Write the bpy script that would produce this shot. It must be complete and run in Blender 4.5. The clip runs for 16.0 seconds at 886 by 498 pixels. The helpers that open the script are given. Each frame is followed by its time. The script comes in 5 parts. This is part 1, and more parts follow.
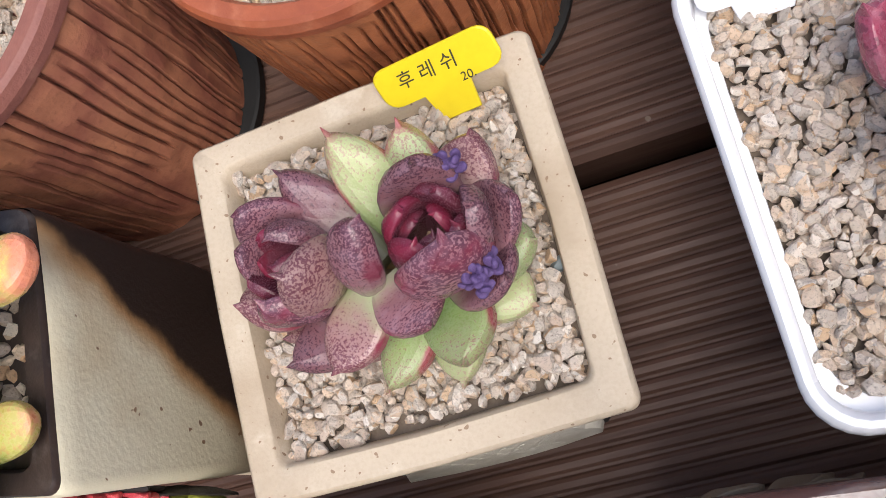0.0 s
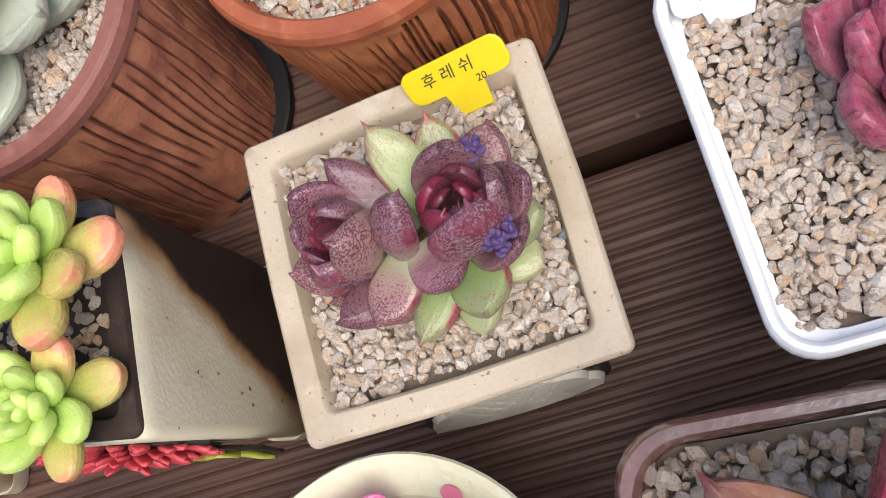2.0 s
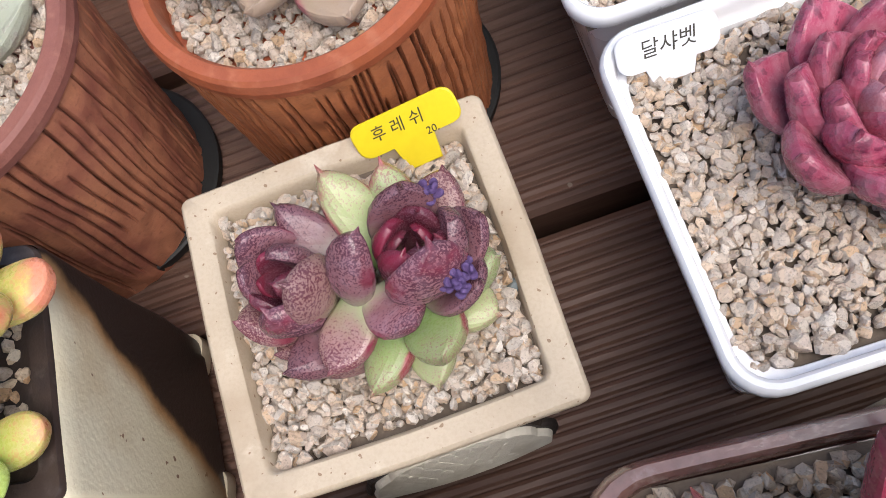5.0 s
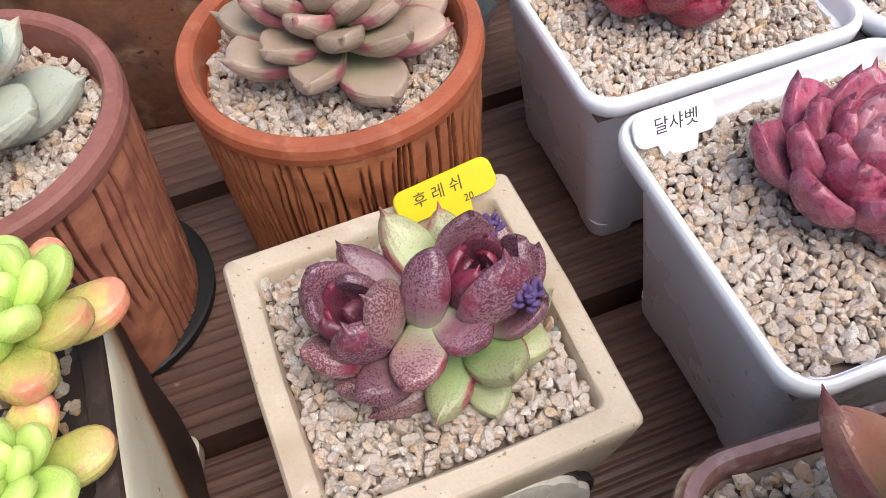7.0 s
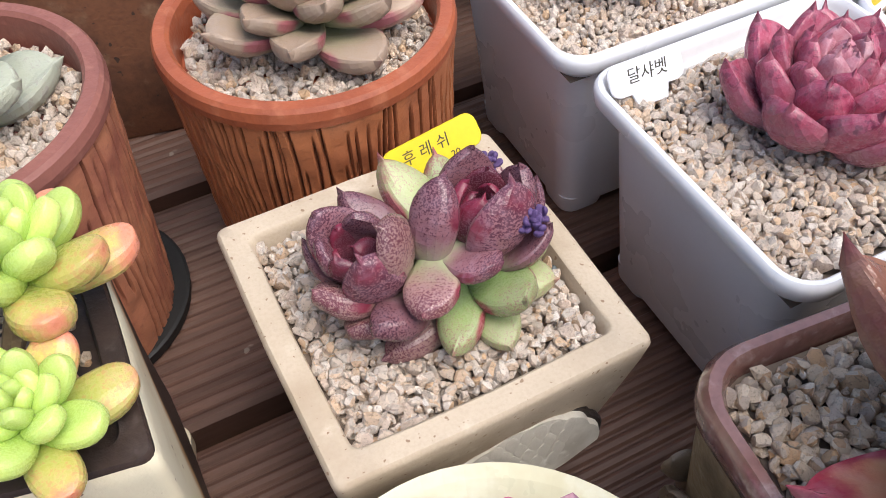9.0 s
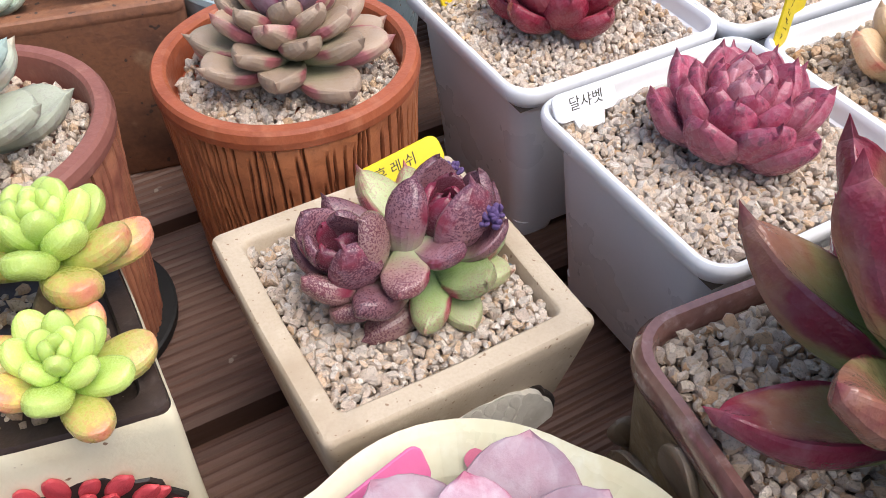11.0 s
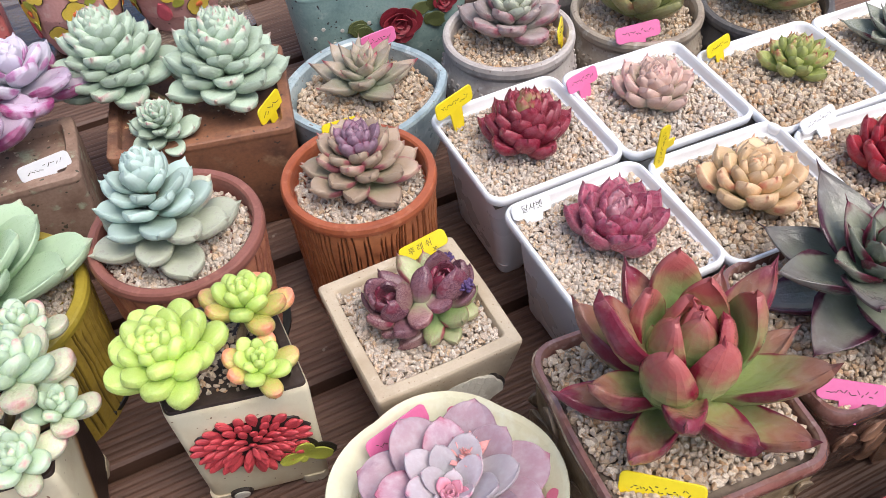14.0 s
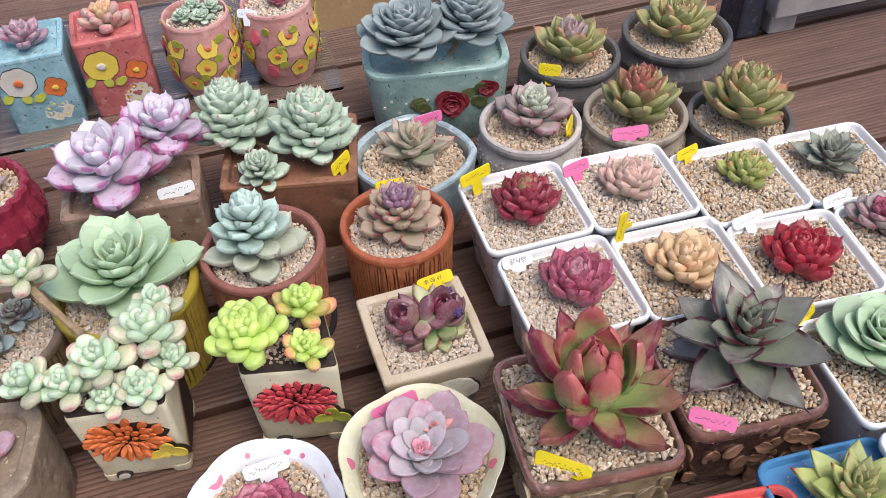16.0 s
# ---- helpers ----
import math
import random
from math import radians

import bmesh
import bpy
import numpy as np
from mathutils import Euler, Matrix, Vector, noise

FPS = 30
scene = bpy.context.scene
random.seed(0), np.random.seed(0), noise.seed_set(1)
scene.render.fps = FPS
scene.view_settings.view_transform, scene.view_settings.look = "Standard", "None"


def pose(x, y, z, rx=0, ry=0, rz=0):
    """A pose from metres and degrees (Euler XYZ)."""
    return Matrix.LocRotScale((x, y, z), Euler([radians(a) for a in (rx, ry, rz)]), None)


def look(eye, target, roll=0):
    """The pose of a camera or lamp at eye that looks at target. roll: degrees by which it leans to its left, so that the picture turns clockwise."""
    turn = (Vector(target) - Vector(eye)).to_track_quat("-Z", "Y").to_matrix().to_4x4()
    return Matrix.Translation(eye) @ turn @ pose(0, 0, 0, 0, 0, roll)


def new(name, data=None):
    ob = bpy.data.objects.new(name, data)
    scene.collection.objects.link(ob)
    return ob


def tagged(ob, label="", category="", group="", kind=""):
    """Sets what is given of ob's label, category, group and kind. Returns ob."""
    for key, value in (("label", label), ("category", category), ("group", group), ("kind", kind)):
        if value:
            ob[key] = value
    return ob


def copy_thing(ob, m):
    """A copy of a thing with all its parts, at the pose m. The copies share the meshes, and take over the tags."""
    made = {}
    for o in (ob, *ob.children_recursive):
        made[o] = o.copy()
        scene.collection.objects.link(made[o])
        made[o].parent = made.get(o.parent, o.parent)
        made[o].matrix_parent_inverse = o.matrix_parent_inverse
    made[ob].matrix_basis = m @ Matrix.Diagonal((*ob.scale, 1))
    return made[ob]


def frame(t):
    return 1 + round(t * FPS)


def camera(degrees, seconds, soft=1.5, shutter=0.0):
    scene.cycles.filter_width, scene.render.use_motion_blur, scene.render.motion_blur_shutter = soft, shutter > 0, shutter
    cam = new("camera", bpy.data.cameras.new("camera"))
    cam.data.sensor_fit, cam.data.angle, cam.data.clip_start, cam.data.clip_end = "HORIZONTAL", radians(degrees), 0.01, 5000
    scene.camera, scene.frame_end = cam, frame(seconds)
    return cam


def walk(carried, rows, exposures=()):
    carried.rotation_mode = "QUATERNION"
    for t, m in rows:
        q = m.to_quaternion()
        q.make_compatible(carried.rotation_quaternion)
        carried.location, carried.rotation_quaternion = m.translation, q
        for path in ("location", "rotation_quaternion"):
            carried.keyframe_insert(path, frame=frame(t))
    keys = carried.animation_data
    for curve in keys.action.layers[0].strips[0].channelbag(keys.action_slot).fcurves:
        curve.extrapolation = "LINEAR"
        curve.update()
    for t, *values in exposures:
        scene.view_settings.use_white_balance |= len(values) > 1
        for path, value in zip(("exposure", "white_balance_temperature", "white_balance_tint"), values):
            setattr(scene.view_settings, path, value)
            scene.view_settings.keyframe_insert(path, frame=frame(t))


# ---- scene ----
cam = camera(54.0, 16.0, soft=0.5)
# seconds, eye x, y, z in metres, yaw to the left of +y, pitch up, roll
PATH = [
    (0, -0.0148, -0.0875, 0.2323, 40.64, -68.16, -57.67),
    (0.5, -0.0163, -0.0908, 0.2342, 39.55, -68.25, -57.49),
    (1, -0.0165, -0.0955, 0.2398, 40.04, -67.84, -58.26),
    (1.5, -0.0171, -0.1002, 0.2467, 38.05, -67.84, -56.17),
    (2, -0.0158, -0.1042, 0.2604, 37.79, -67.60, -56.16),
    (2.5, -0.0150, -0.1104, 0.2774, 34.98, -66.96, -53.87),
    (3, -0.0147, -0.1143, 0.2842, 32.75, -66.67, -52.51),
    (3.5, -0.0155, -0.1113, 0.2796, 31.67, -66.29, -51.50),
    (4, -0.0134, -0.1067, 0.2701, 30.15, -66.60, -50.02),
    (6.5, -0.0853, -0.1344, 0.2520, -15.32, -57.55, -5.83),
    (7, -0.0923, -0.1440, 0.2519, -16.64, -53.85, -6.69),
    (7.5, -0.0984, -0.1558, 0.2519, -18.91, -52.58, -6.50),
    (8, -0.1057, -0.1637, 0.2527, -20.76, -51.92, -5.46),
    (8.5, -0.1158, -0.1640, 0.2480, -22.61, -51.31, -4.78),
    (9, -0.1204, -0.1593, 0.2368, -25.22, -49.81, -3.81),
    (11.5, -0.1492, -0.1929, 0.2493, -29.92, -44.27, -1.29),
    (12, -0.1570, -0.1929, 0.2517, -30.11, -43.51, -1.14),
    (12.5, -0.1591, -0.1965, 0.2690, -30.87, -43.13, -0.44),
    (13, -0.1694, -0.2228, 0.3208, -30.58, -47.22, -0.61),
    (13.5, -0.1689, -0.2588, 0.3635, -30.24, -48.49, 0.42),
    (14, -0.1686, -0.2996, 0.4246, -24.04, -47.79, -4.53),
    (14.5, -0.1730, -0.3374, 0.4635, -19.49, -48.08, -5.57),
    (15, -0.1705, -0.3680, 0.5048, -18.36, -48.52, -3.58),
    (15.5, -0.1706, -0.3995, 0.5428, -18.29, -47.49, -2.25),
    (16, -0.1693, -0.4236, 0.5611, -17.04, -45.97, -2.86),
]


def aimed(x, y, z, yaw, pitch, roll):
    a, p = radians(yaw), radians(pitch)
    return look((x, y, z), (x - math.sin(a) * math.cos(p), y + math.cos(a) * math.cos(p), z + math.sin(p)), roll)


walk(cam, [(t, aimed(*row)) for t, *row in PATH], [(0.0, 0.40, 6100, 10), (4.0, 0.38, 6100, 10), (9.0, 0.52, 6100, 10), (12.5, 0.50, 6150, 10), (16.0, 0.30, 6150, 10)])
# ---- light ----
world = bpy.data.worlds.new("sky")
scene.world = world
world.use_nodes = True
wn = world.node_tree.nodes
sky = wn.new("ShaderNodeTexSky")
sky.sky_type, sky.sun_disc = "NISHITA", False
sky.sun_elevation, sky.sun_rotation = radians(64), radians(152)
sky.air_density, sky.dust_density, sky.ozone_density = 1.0, 4.5, 0.8
world.node_tree.links.new(sky.outputs[0], wn["Background"].inputs[0])
wn["Background"].inputs[1].default_value = 0.15
sun = new("sun", bpy.data.lights.new("sun", "SUN"))
sun.data.energy, sun.data.angle, sun.data.color = 1.75, radians(42), (1.0, 0.94, 0.85)
sun.matrix_world = look((0.27, -0.50, 1.25), (0, 0, 0))

# ---- materials ----


def node(nt, kind, **values):
    n = nt.nodes.new(kind)
    for key, value in values.items():
        n.inputs[key.replace("_", " ")].default_value = value
    return n


def base_material(name, rough=0.6, metal=0.0, spec=0.5):
    m = bpy.data.materials.new(name)
    m.use_nodes = True
    b = m.node_tree.nodes["Principled BSDF"]
    b.inputs["Roughness"].default_value = rough
    b.inputs["Metallic"].default_value = metal
    b.inputs["Specular IOR Level"].default_value = spec
    return m, m.node_tree, b


def mixed(nt, fac, a, b):
    """A colour mix of two colours or sockets."""
    n = nt.nodes.new("ShaderNodeMix")
    n.data_type = "RGBA"
    for socket, value in ((n.inputs[0], fac), (n.inputs[6], a), (n.inputs[7], b)):
        if isinstance(value, bpy.types.NodeSocket):
            nt.links.new(value, socket)
        elif isinstance(value, (int, float)):
            socket.default_value = value
        else:
            socket.default_value = (*value, 1)
    return n.outputs[2]


def ranged(nt, value, lo, hi, to0=0.0, to1=1.0):
    n = nt.nodes.new("ShaderNodeMapRange")
    n.interpolation_type = "SMOOTHSTEP"
    nt.links.new(value, n.inputs[0])
    n.inputs[1].default_value, n.inputs[2].default_value = lo, hi
    n.inputs[3].default_value, n.inputs[4].default_value = to0, to1
    return n.outputs[0]


def sums(nt, op, a, b):
    n = nt.nodes.new("ShaderNodeMath")
    n.operation = op
    for socket, value in zip(n.inputs, (a, b)):
        if isinstance(value, bpy.types.NodeSocket):
            nt.links.new(value, socket)
        else:
            socket.default_value = value
    return n.outputs[0]


def noise_of(nt, scale, detail=4.0, coords="Object", stretch=None, rough=0.55):
    tc = nt.nodes.new("ShaderNodeTexCoord")
    n = node(nt, "ShaderNodeTexNoise", Scale=scale, Detail=detail, Roughness=rough)
    out = tc.outputs[coords]
    if stretch:
        mp = nt.nodes.new("ShaderNodeMapping")
        mp.inputs["Scale"].default_value = stretch
        nt.links.new(out, mp.inputs[0])
        out = mp.outputs[0]
    nt.links.new(out, n.inputs["Vector"])
    return n.outputs[0]


def bumped(nt, b, height, strength, distance):
    n = node(nt, "ShaderNodeBump", Strength=strength, Distance=distance)
    nt.links.new(height, n.inputs["Height"])
    nt.links.new(n.outputs[0], b.inputs["Normal"])


def ware(name, colour, dark, light=None, rough=0.55, grain=900, blotch=45, bump=0.25, spec=0.5, speck=None, coat=0.0):
    """Fired clay, glaze or plastic: broad stains, fine grain, dark specks, a little relief."""
    m, nt, b = base_material(name, rough, spec=spec)
    broad, fine = noise_of(nt, blotch, 5), noise_of(nt, grain, 3)
    c = mixed(nt, ranged(nt, broad, 0.42, 0.72), colour, dark)
    if light:
        c = mixed(nt, ranged(nt, noise_of(nt, blotch * 2.3, 6), 0.55, 0.72), c, light)
    c = mixed(nt, ranged(nt, fine, 0.35, 0.75, 0.0, 0.35), c, dark)
    if speck:
        c = mixed(nt, ranged(nt, noise_of(nt, grain * 0.55, 1), 0.70, 0.74), c, speck)
    nt.links.new(c, b.inputs["Base Color"])
    nt.links.new(ranged(nt, broad, 0.3, 0.7, rough * 0.85, min(1.0, rough * 1.2)), b.inputs["Roughness"])
    b.inputs["Coat Weight"].default_value = coat
    b.inputs["Coat Roughness"].default_value = 0.15
    bumped(nt, b, sums(nt, "ADD", fine, sums(nt, "MULTIPLY", broad, 0.6)), bump, 0.0006)
    return m


def leaf_material(name, base, mid, tip, edge=0.35, speckle=None, amount=0.3, rough=0.42, bloom=0.25, sss=0.0, lo=0.1, hi=0.8, tip_at=0.8, bloom_colour=(0.62, 0.62, 0.66), grain=75, spot=0.58, rise=0.14):
    """A leaf that turns from its base colour to the middle one and to the tip's, which also runs up the margins."""
    rough *= 0.88
    m, nt, b = base_material(name, rough, spec=0.45)
    tc = nt.nodes.new("ShaderNodeTexCoord")
    xyz = nt.nodes.new("ShaderNodeSeparateXYZ")
    nt.links.new(tc.outputs["Generated"], xyz.inputs[0])
    rand = nt.nodes.new("ShaderNodeObjectInfo").outputs["Random"]
    wob = sums(nt, "MULTIPLY", sums(nt, "SUBTRACT", noise_of(nt, 5, 4), 0.5), 0.5)
    along = sums(nt, "ADD", sums(nt, "ADD", xyz.outputs[1], wob), sums(nt, "MULTIPLY", sums(nt, "SUBTRACT", rand, 0.5), 0.25))
    side = sums(nt, "MULTIPLY", sums(nt, "ABSOLUTE", sums(nt, "SUBTRACT", xyz.outputs[0], 0.5), 0.0), 2.0)
    side = sums(nt, "MULTIPLY", sums(nt, "POWER", side, 4.0), edge * 1.5)
    c = mixed(nt, ranged(nt, along, lo, hi), base, mid)
    fleck = noise_of(nt, grain if speckle else 42, 4, rough=0.7)
    if speckle:
        c = mixed(nt, sums(nt, "MULTIPLY", ranged(nt, sums(nt, "ADD", fleck, sums(nt, "MULTIPLY", along, rise)), spot, spot + 0.05), amount), c, speckle)
    c = mixed(nt, ranged(nt, sums(nt, "ADD", along, side), tip_at, tip_at + 0.25), c, tip)
    powder = sums(nt, "MULTIPLY", ranged(nt, noise_of(nt, 9, 5), 0.35, 0.75), bloom * 0.6)
    c = mixed(nt, powder, c, bloom_colour)
    hsv = nt.nodes.new("ShaderNodeHueSaturation")
    nt.links.new(ranged(nt, rand, 0, 1, 0.82, 1.16), hsv.inputs["Value"])
    nt.links.new(c, hsv.inputs["Color"])
    nt.links.new(hsv.outputs[0], b.inputs["Base Color"])
    nt.links.new(ranged(nt, fleck, 0.3, 0.7, rough * 0.8, rough * 1.25), b.inputs["Roughness"])
    if sss:
        b.inputs["Subsurface Weight"].default_value = sss
        b.inputs["Subsurface Radius"].default_value = (0.004, 0.003, 0.001)
        b.inputs["Subsurface Scale"].default_value = 1.0
    bumped(nt, b, fleck, 0.12, 0.02)
    return m


def stone_material(name, tints):
    m, nt, b = base_material(name, 0.85, spec=0.25)
    geo = nt.nodes.new("ShaderNodeNewGeometry")
    ramp = nt.nodes.new("ShaderNodeValToRGB")
    ramp.color_ramp.interpolation = "LINEAR"
    while len(ramp.color_ramp.elements) < len(tints):
        ramp.color_ramp.elements.new(0.5)
    for n, (e, tint) in enumerate(zip(ramp.color_ramp.elements, tints)):
        e.position, e.color = n / (len(tints) - 1), (*tint, 1)
    nt.links.new(geo.outputs["Random Per Island"], ramp.inputs[0])
    fine, broad = noise_of(nt, 1500, 5, rough=0.7), noise_of(nt, 420, 5, rough=0.65)
    c = mixed(nt, ranged(nt, fine, 0.50, 0.68, 0.0, 0.55), ramp.outputs[0], (0.2, 0.155, 0.12))
    c = mixed(nt, ranged(nt, broad, 0.58, 0.72, 0.0, 0.55), c, (0.5, 0.29, 0.15))
    nt.links.new(c, b.inputs["Base Color"])
    bumped(nt, b, sums(nt, "ADD", fine, broad), 0.95, 0.0009)
    return m


def deck_material():
    m, nt, b = base_material("deck_wood", 0.5, spec=0.45)
    grain = noise_of(nt, 60, 6, stretch=(0.12, 3.0, 1.0), rough=0.65)
    stain = noise_of(nt, 9, 5, stretch=(0.6, 1.4, 1))
    rand = nt.nodes.new("ShaderNodeObjectInfo").outputs["Random"]
    c = mixed(nt, ranged(nt, grain, 0.3, 0.72), (0.14, 0.075, 0.052), (0.058, 0.029, 0.021))
    c = mixed(nt, ranged(nt, stain, 0.45, 0.75, 0, 0.5), c, (0.20, 0.12, 0.085))
    c = mixed(nt, sums(nt, "MULTIPLY", rand, 0.3), c, (0.15, 0.07, 0.045))
    c = mixed(nt, ranged(nt, noise_of(nt, 130, 2), 0.74, 0.78, 0, 0.6), c, (0.4, 0.34, 0.28))
    nt.links.new(c, b.inputs["Base Color"])
    nt.links.new(ranged(nt, grain, 0.3, 0.7, 0.42, 0.68), b.inputs["Roughness"])
    bumped(nt, b, grain, 0.35, 0.0008)
    return m


def bark_material(name, high, low, glaze, rough=0.5):
    """Clay coloured darker the deeper its carved grooves: the groove depth is kept as a mesh attribute of the relief.
    """
    m, nt, b = base_material(name, rough)
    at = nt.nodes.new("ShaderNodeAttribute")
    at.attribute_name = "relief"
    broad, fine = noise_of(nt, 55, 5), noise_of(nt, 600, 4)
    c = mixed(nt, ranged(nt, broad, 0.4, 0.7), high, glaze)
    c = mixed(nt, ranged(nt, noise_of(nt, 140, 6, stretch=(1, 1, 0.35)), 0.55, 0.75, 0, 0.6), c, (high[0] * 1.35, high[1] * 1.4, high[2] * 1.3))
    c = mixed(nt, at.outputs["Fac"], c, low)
    c = mixed(nt, ranged(nt, fine, 0.5, 0.8, 0, 0.4), c, low)
    nt.links.new(c, b.inputs["Base Color"])
    nt.links.new(ranged(nt, broad, 0.35, 0.7, rough * 0.7, rough * 1.3), b.inputs["Roughness"])
    bumped(nt, b, sums(nt, "ADD", fine, broad), 0.3, 0.0008)
    return m


def burnt_slip():
    """Cream slip on the front of the walls, dark brown clay left bare towards the back, a scorched line between."""
    m, nt, b = base_material("half_dipped_slip", 0.5)
    tc = nt.nodes.new("ShaderNodeTexCoord")
    xyz = nt.nodes.new("ShaderNodeSeparateXYZ")
    nt.links.new(tc.outputs["Object"], xyz.inputs[0])
    wob = sums(nt, "MULTIPLY", sums(nt, "SUBTRACT", noise_of(nt, 60, 5), 0.5), 0.012)
    line = sums(nt, "ADD", sums(nt, "ADD", xyz.outputs[1], sums(nt, "MULTIPLY", sums(nt, "SUBTRACT", 0.085, xyz.outputs[2]), 0.55)), wob)
    fine, broad = noise_of(nt, 700, 4), noise_of(nt, 34, 5)
    cream = mixed(nt, ranged(nt, broad, 0.42, 0.72), (0.74, 0.67, 0.48), (0.62, 0.52, 0.34))
    cream = mixed(nt, ranged(nt, noise_of(nt, 380, 1), 0.72, 0.76), cream, (0.25, 0.15, 0.08))
    c = mixed(nt, ranged(nt, line, 0.012, 0.022), cream, (0.40, 0.22, 0.09))
    c = mixed(nt, ranged(nt, line, 0.020, 0.025), c, (0.03, 0.018, 0.014))
    nt.links.new(c, b.inputs["Base Color"])
    bumped(nt, b, sums(nt, "ADD", fine, broad), 0.25, 0.0008)
    return m


HALF_DIPPED = burnt_slip()
CREAM = ware("cream_stoneware", (0.53, 0.44, 0.325), (0.42, 0.33, 0.23), (0.60, 0.52, 0.40), 0.62, 1100, 38, 0.25, 0.4, (0.28, 0.19, 0.12))
RUBBER = ware("black_rubber", (0.012, 0.012, 0.012), (0.008, 0.008, 0.008), None, 0.6, 400, 40, 0.2)
CREAM_RAW = ware("cream_slip", (0.66, 0.58, 0.43), (0.50, 0.40, 0.27), (0.74, 0.67, 0.54), 0.5, 700, 30, 0.2, 0.5, (0.3, 0.2, 0.12))
DARK_CLAY = ware("dark_brown_clay", (0.045, 0.028, 0.022), (0.022, 0.014, 0.012), (0.09, 0.07, 0.06), 0.45, 500, 60, 0.5)
WHITE = ware("white_plastic", (0.84, 0.84, 0.85), (0.79, 0.795, 0.81), None, 0.30, 500, 14, 0.05)
BROWN_GLAZE = ware("brown_glaze", (0.22, 0.105, 0.085), (0.11, 0.05, 0.038), (0.34, 0.22, 0.19), 0.16, 500, 70, 0.18, 0.6, None, 1.0)
DARK_GLAZE = ware("dark_brown_glaze", (0.085, 0.042, 0.032), (0.03, 0.016, 0.013), (0.20, 0.12, 0.09), 0.24, 500, 80, 0.3, 0.5, None, 0.6)
MOSS_CLAY = ware("olive_brown_clay", (0.30, 0.22, 0.12), (0.14, 0.10, 0.055), (0.42, 0.35, 0.22), 0.45, 420, 80, 0.9, 0.5)
TERRA_BOX = ware("stained_terracotta", (0.27, 0.12, 0.065), (0.11, 0.055, 0.04), (0.34, 0.20, 0.12), 0.6, 500, 34, 0.5, 0.4, (0.08, 0.05, 0.04))
MOSS_BOX = ware("mossy_terracotta", (0.30, 0.20, 0.15), (0.17, 0.10, 0.07), (0.36, 0.38, 0.27), 0.7, 450, 45, 0.6, 0.4, (0.07, 0.06, 0.04))
PALE_BLUE = ware("pale_blue_glaze", (0.38, 0.46, 0.48), (0.22, 0.28, 0.30), (0.52, 0.58, 0.58), 0.3, 500, 55, 0.2, 0.5, (0.2, 0.13, 0.09), 0.3)
TEAL = ware("teal_slip", (0.32, 0.45, 0.41), (0.18, 0.28, 0.26), (0.44, 0.54, 0.49), 0.45, 500, 40, 0.4, 0.5, (0.06, 0.06, 0.06), 0.3)
GREY_WHITE = ware("white_slip_stoneware", (0.50, 0.45, 0.41), (0.32, 0.27, 0.25), (0.62, 0.59, 0.56), 0.5, 600, 48, 0.35, 0.5, (0.2, 0.15, 0.12))
BEIGE_SLIP = ware("beige_slip_stoneware", (0.36, 0.30, 0.235), (0.22, 0.17, 0.13), (0.46, 0.42, 0.36), 0.5, 600, 48, 0.35, 0.5, (0.15, 0.1, 0.08))
GREY_CLAY = ware("dark_grey_stoneware", (0.115, 0.105, 0.10), (0.06, 0.055, 0.055), (0.18, 0.165, 0.155), 0.45, 600, 50, 0.35)
YELLOW_PALE = ware("pale_yellow_porcelain", (0.73, 0.72, 0.53), (0.66, 0.62, 0.42), (0.78, 0.78, 0.64), 0.25, 400, 25, 0.06, 0.5, None, 0.3)
PORCELAIN = ware("white_porcelain", (0.74, 0.75, 0.80), (0.66, 0.66, 0.72), None, 0.22, 400, 22, 0.05, 0.5, None, 0.3)
CORAL = ware("coral_plastic", (0.62, 0.095, 0.085), (0.5, 0.07, 0.065), None, 0.35, 500, 20, 0.08)
BLUE_PL = ware("blue_plastic", (0.075, 0.22, 0.42), (0.05, 0.16, 0.33), None, 0.35, 500, 20, 0.08)
BLUE_CLAY = ware("weathered_blue_clay", (0.30, 0.49, 0.55), (0.17, 0.30, 0.34), (0.46, 0.60, 0.62), 0.5, 450, 42, 0.6, 0.4, (0.05, 0.05, 0.05))
PINK_CLAY = ware("weathered_pink_clay", (0.56, 0.16, 0.15), (0.36, 0.09, 0.085), (0.62, 0.30, 0.26), 0.5, 450, 42, 0.6, 0.4, (0.08, 0.04, 0.04))
ROSE_CLAY = ware("rose_brown_clay", (0.60, 0.32, 0.29), (0.45, 0.20, 0.18), (0.64, 0.42, 0.38), 0.5, 450, 42, 0.4, 0.4, (0.1, 0.06, 0.05))
MAGENTA = ware("magenta_glaze", (0.28, 0.028, 0.055), (0.16, 0.015, 0.035), (0.36, 0.07, 0.09), 0.25, 400, 40, 0.15, 0.5, None, 0.4)
TRUNK = ware("carved_trunk_clay", (0.25, 0.185, 0.13), (0.12, 0.085, 0.06), (0.36, 0.29, 0.22), 0.6, 350, 60, 0.7)
SHELL = ware("grey_white_relief", (0.56, 0.53, 0.46), (0.40, 0.36, 0.30), (0.66, 0.64, 0.58), 0.55, 600, 90, 0.3)
INK = ware("black_brown_outline", (0.03, 0.022, 0.018), (0.015, 0.011, 0.01), None, 0.5, 500, 60, 0.3)
BRONZE = ware("bronze_leaf_relief", (0.32, 0.24, 0.15), (0.14, 0.09, 0.06), (0.50, 0.42, 0.30), 0.3, 400, 160, 0.4, 0.5, None, 0.4)
PEBBLE_RELIEF = ware("umber_leaf_relief", (0.36, 0.19, 0.12), (0.15, 0.08, 0.05), (0.48, 0.32, 0.22), 0.3, 400, 130, 0.4, 0.5, None, 0.4)
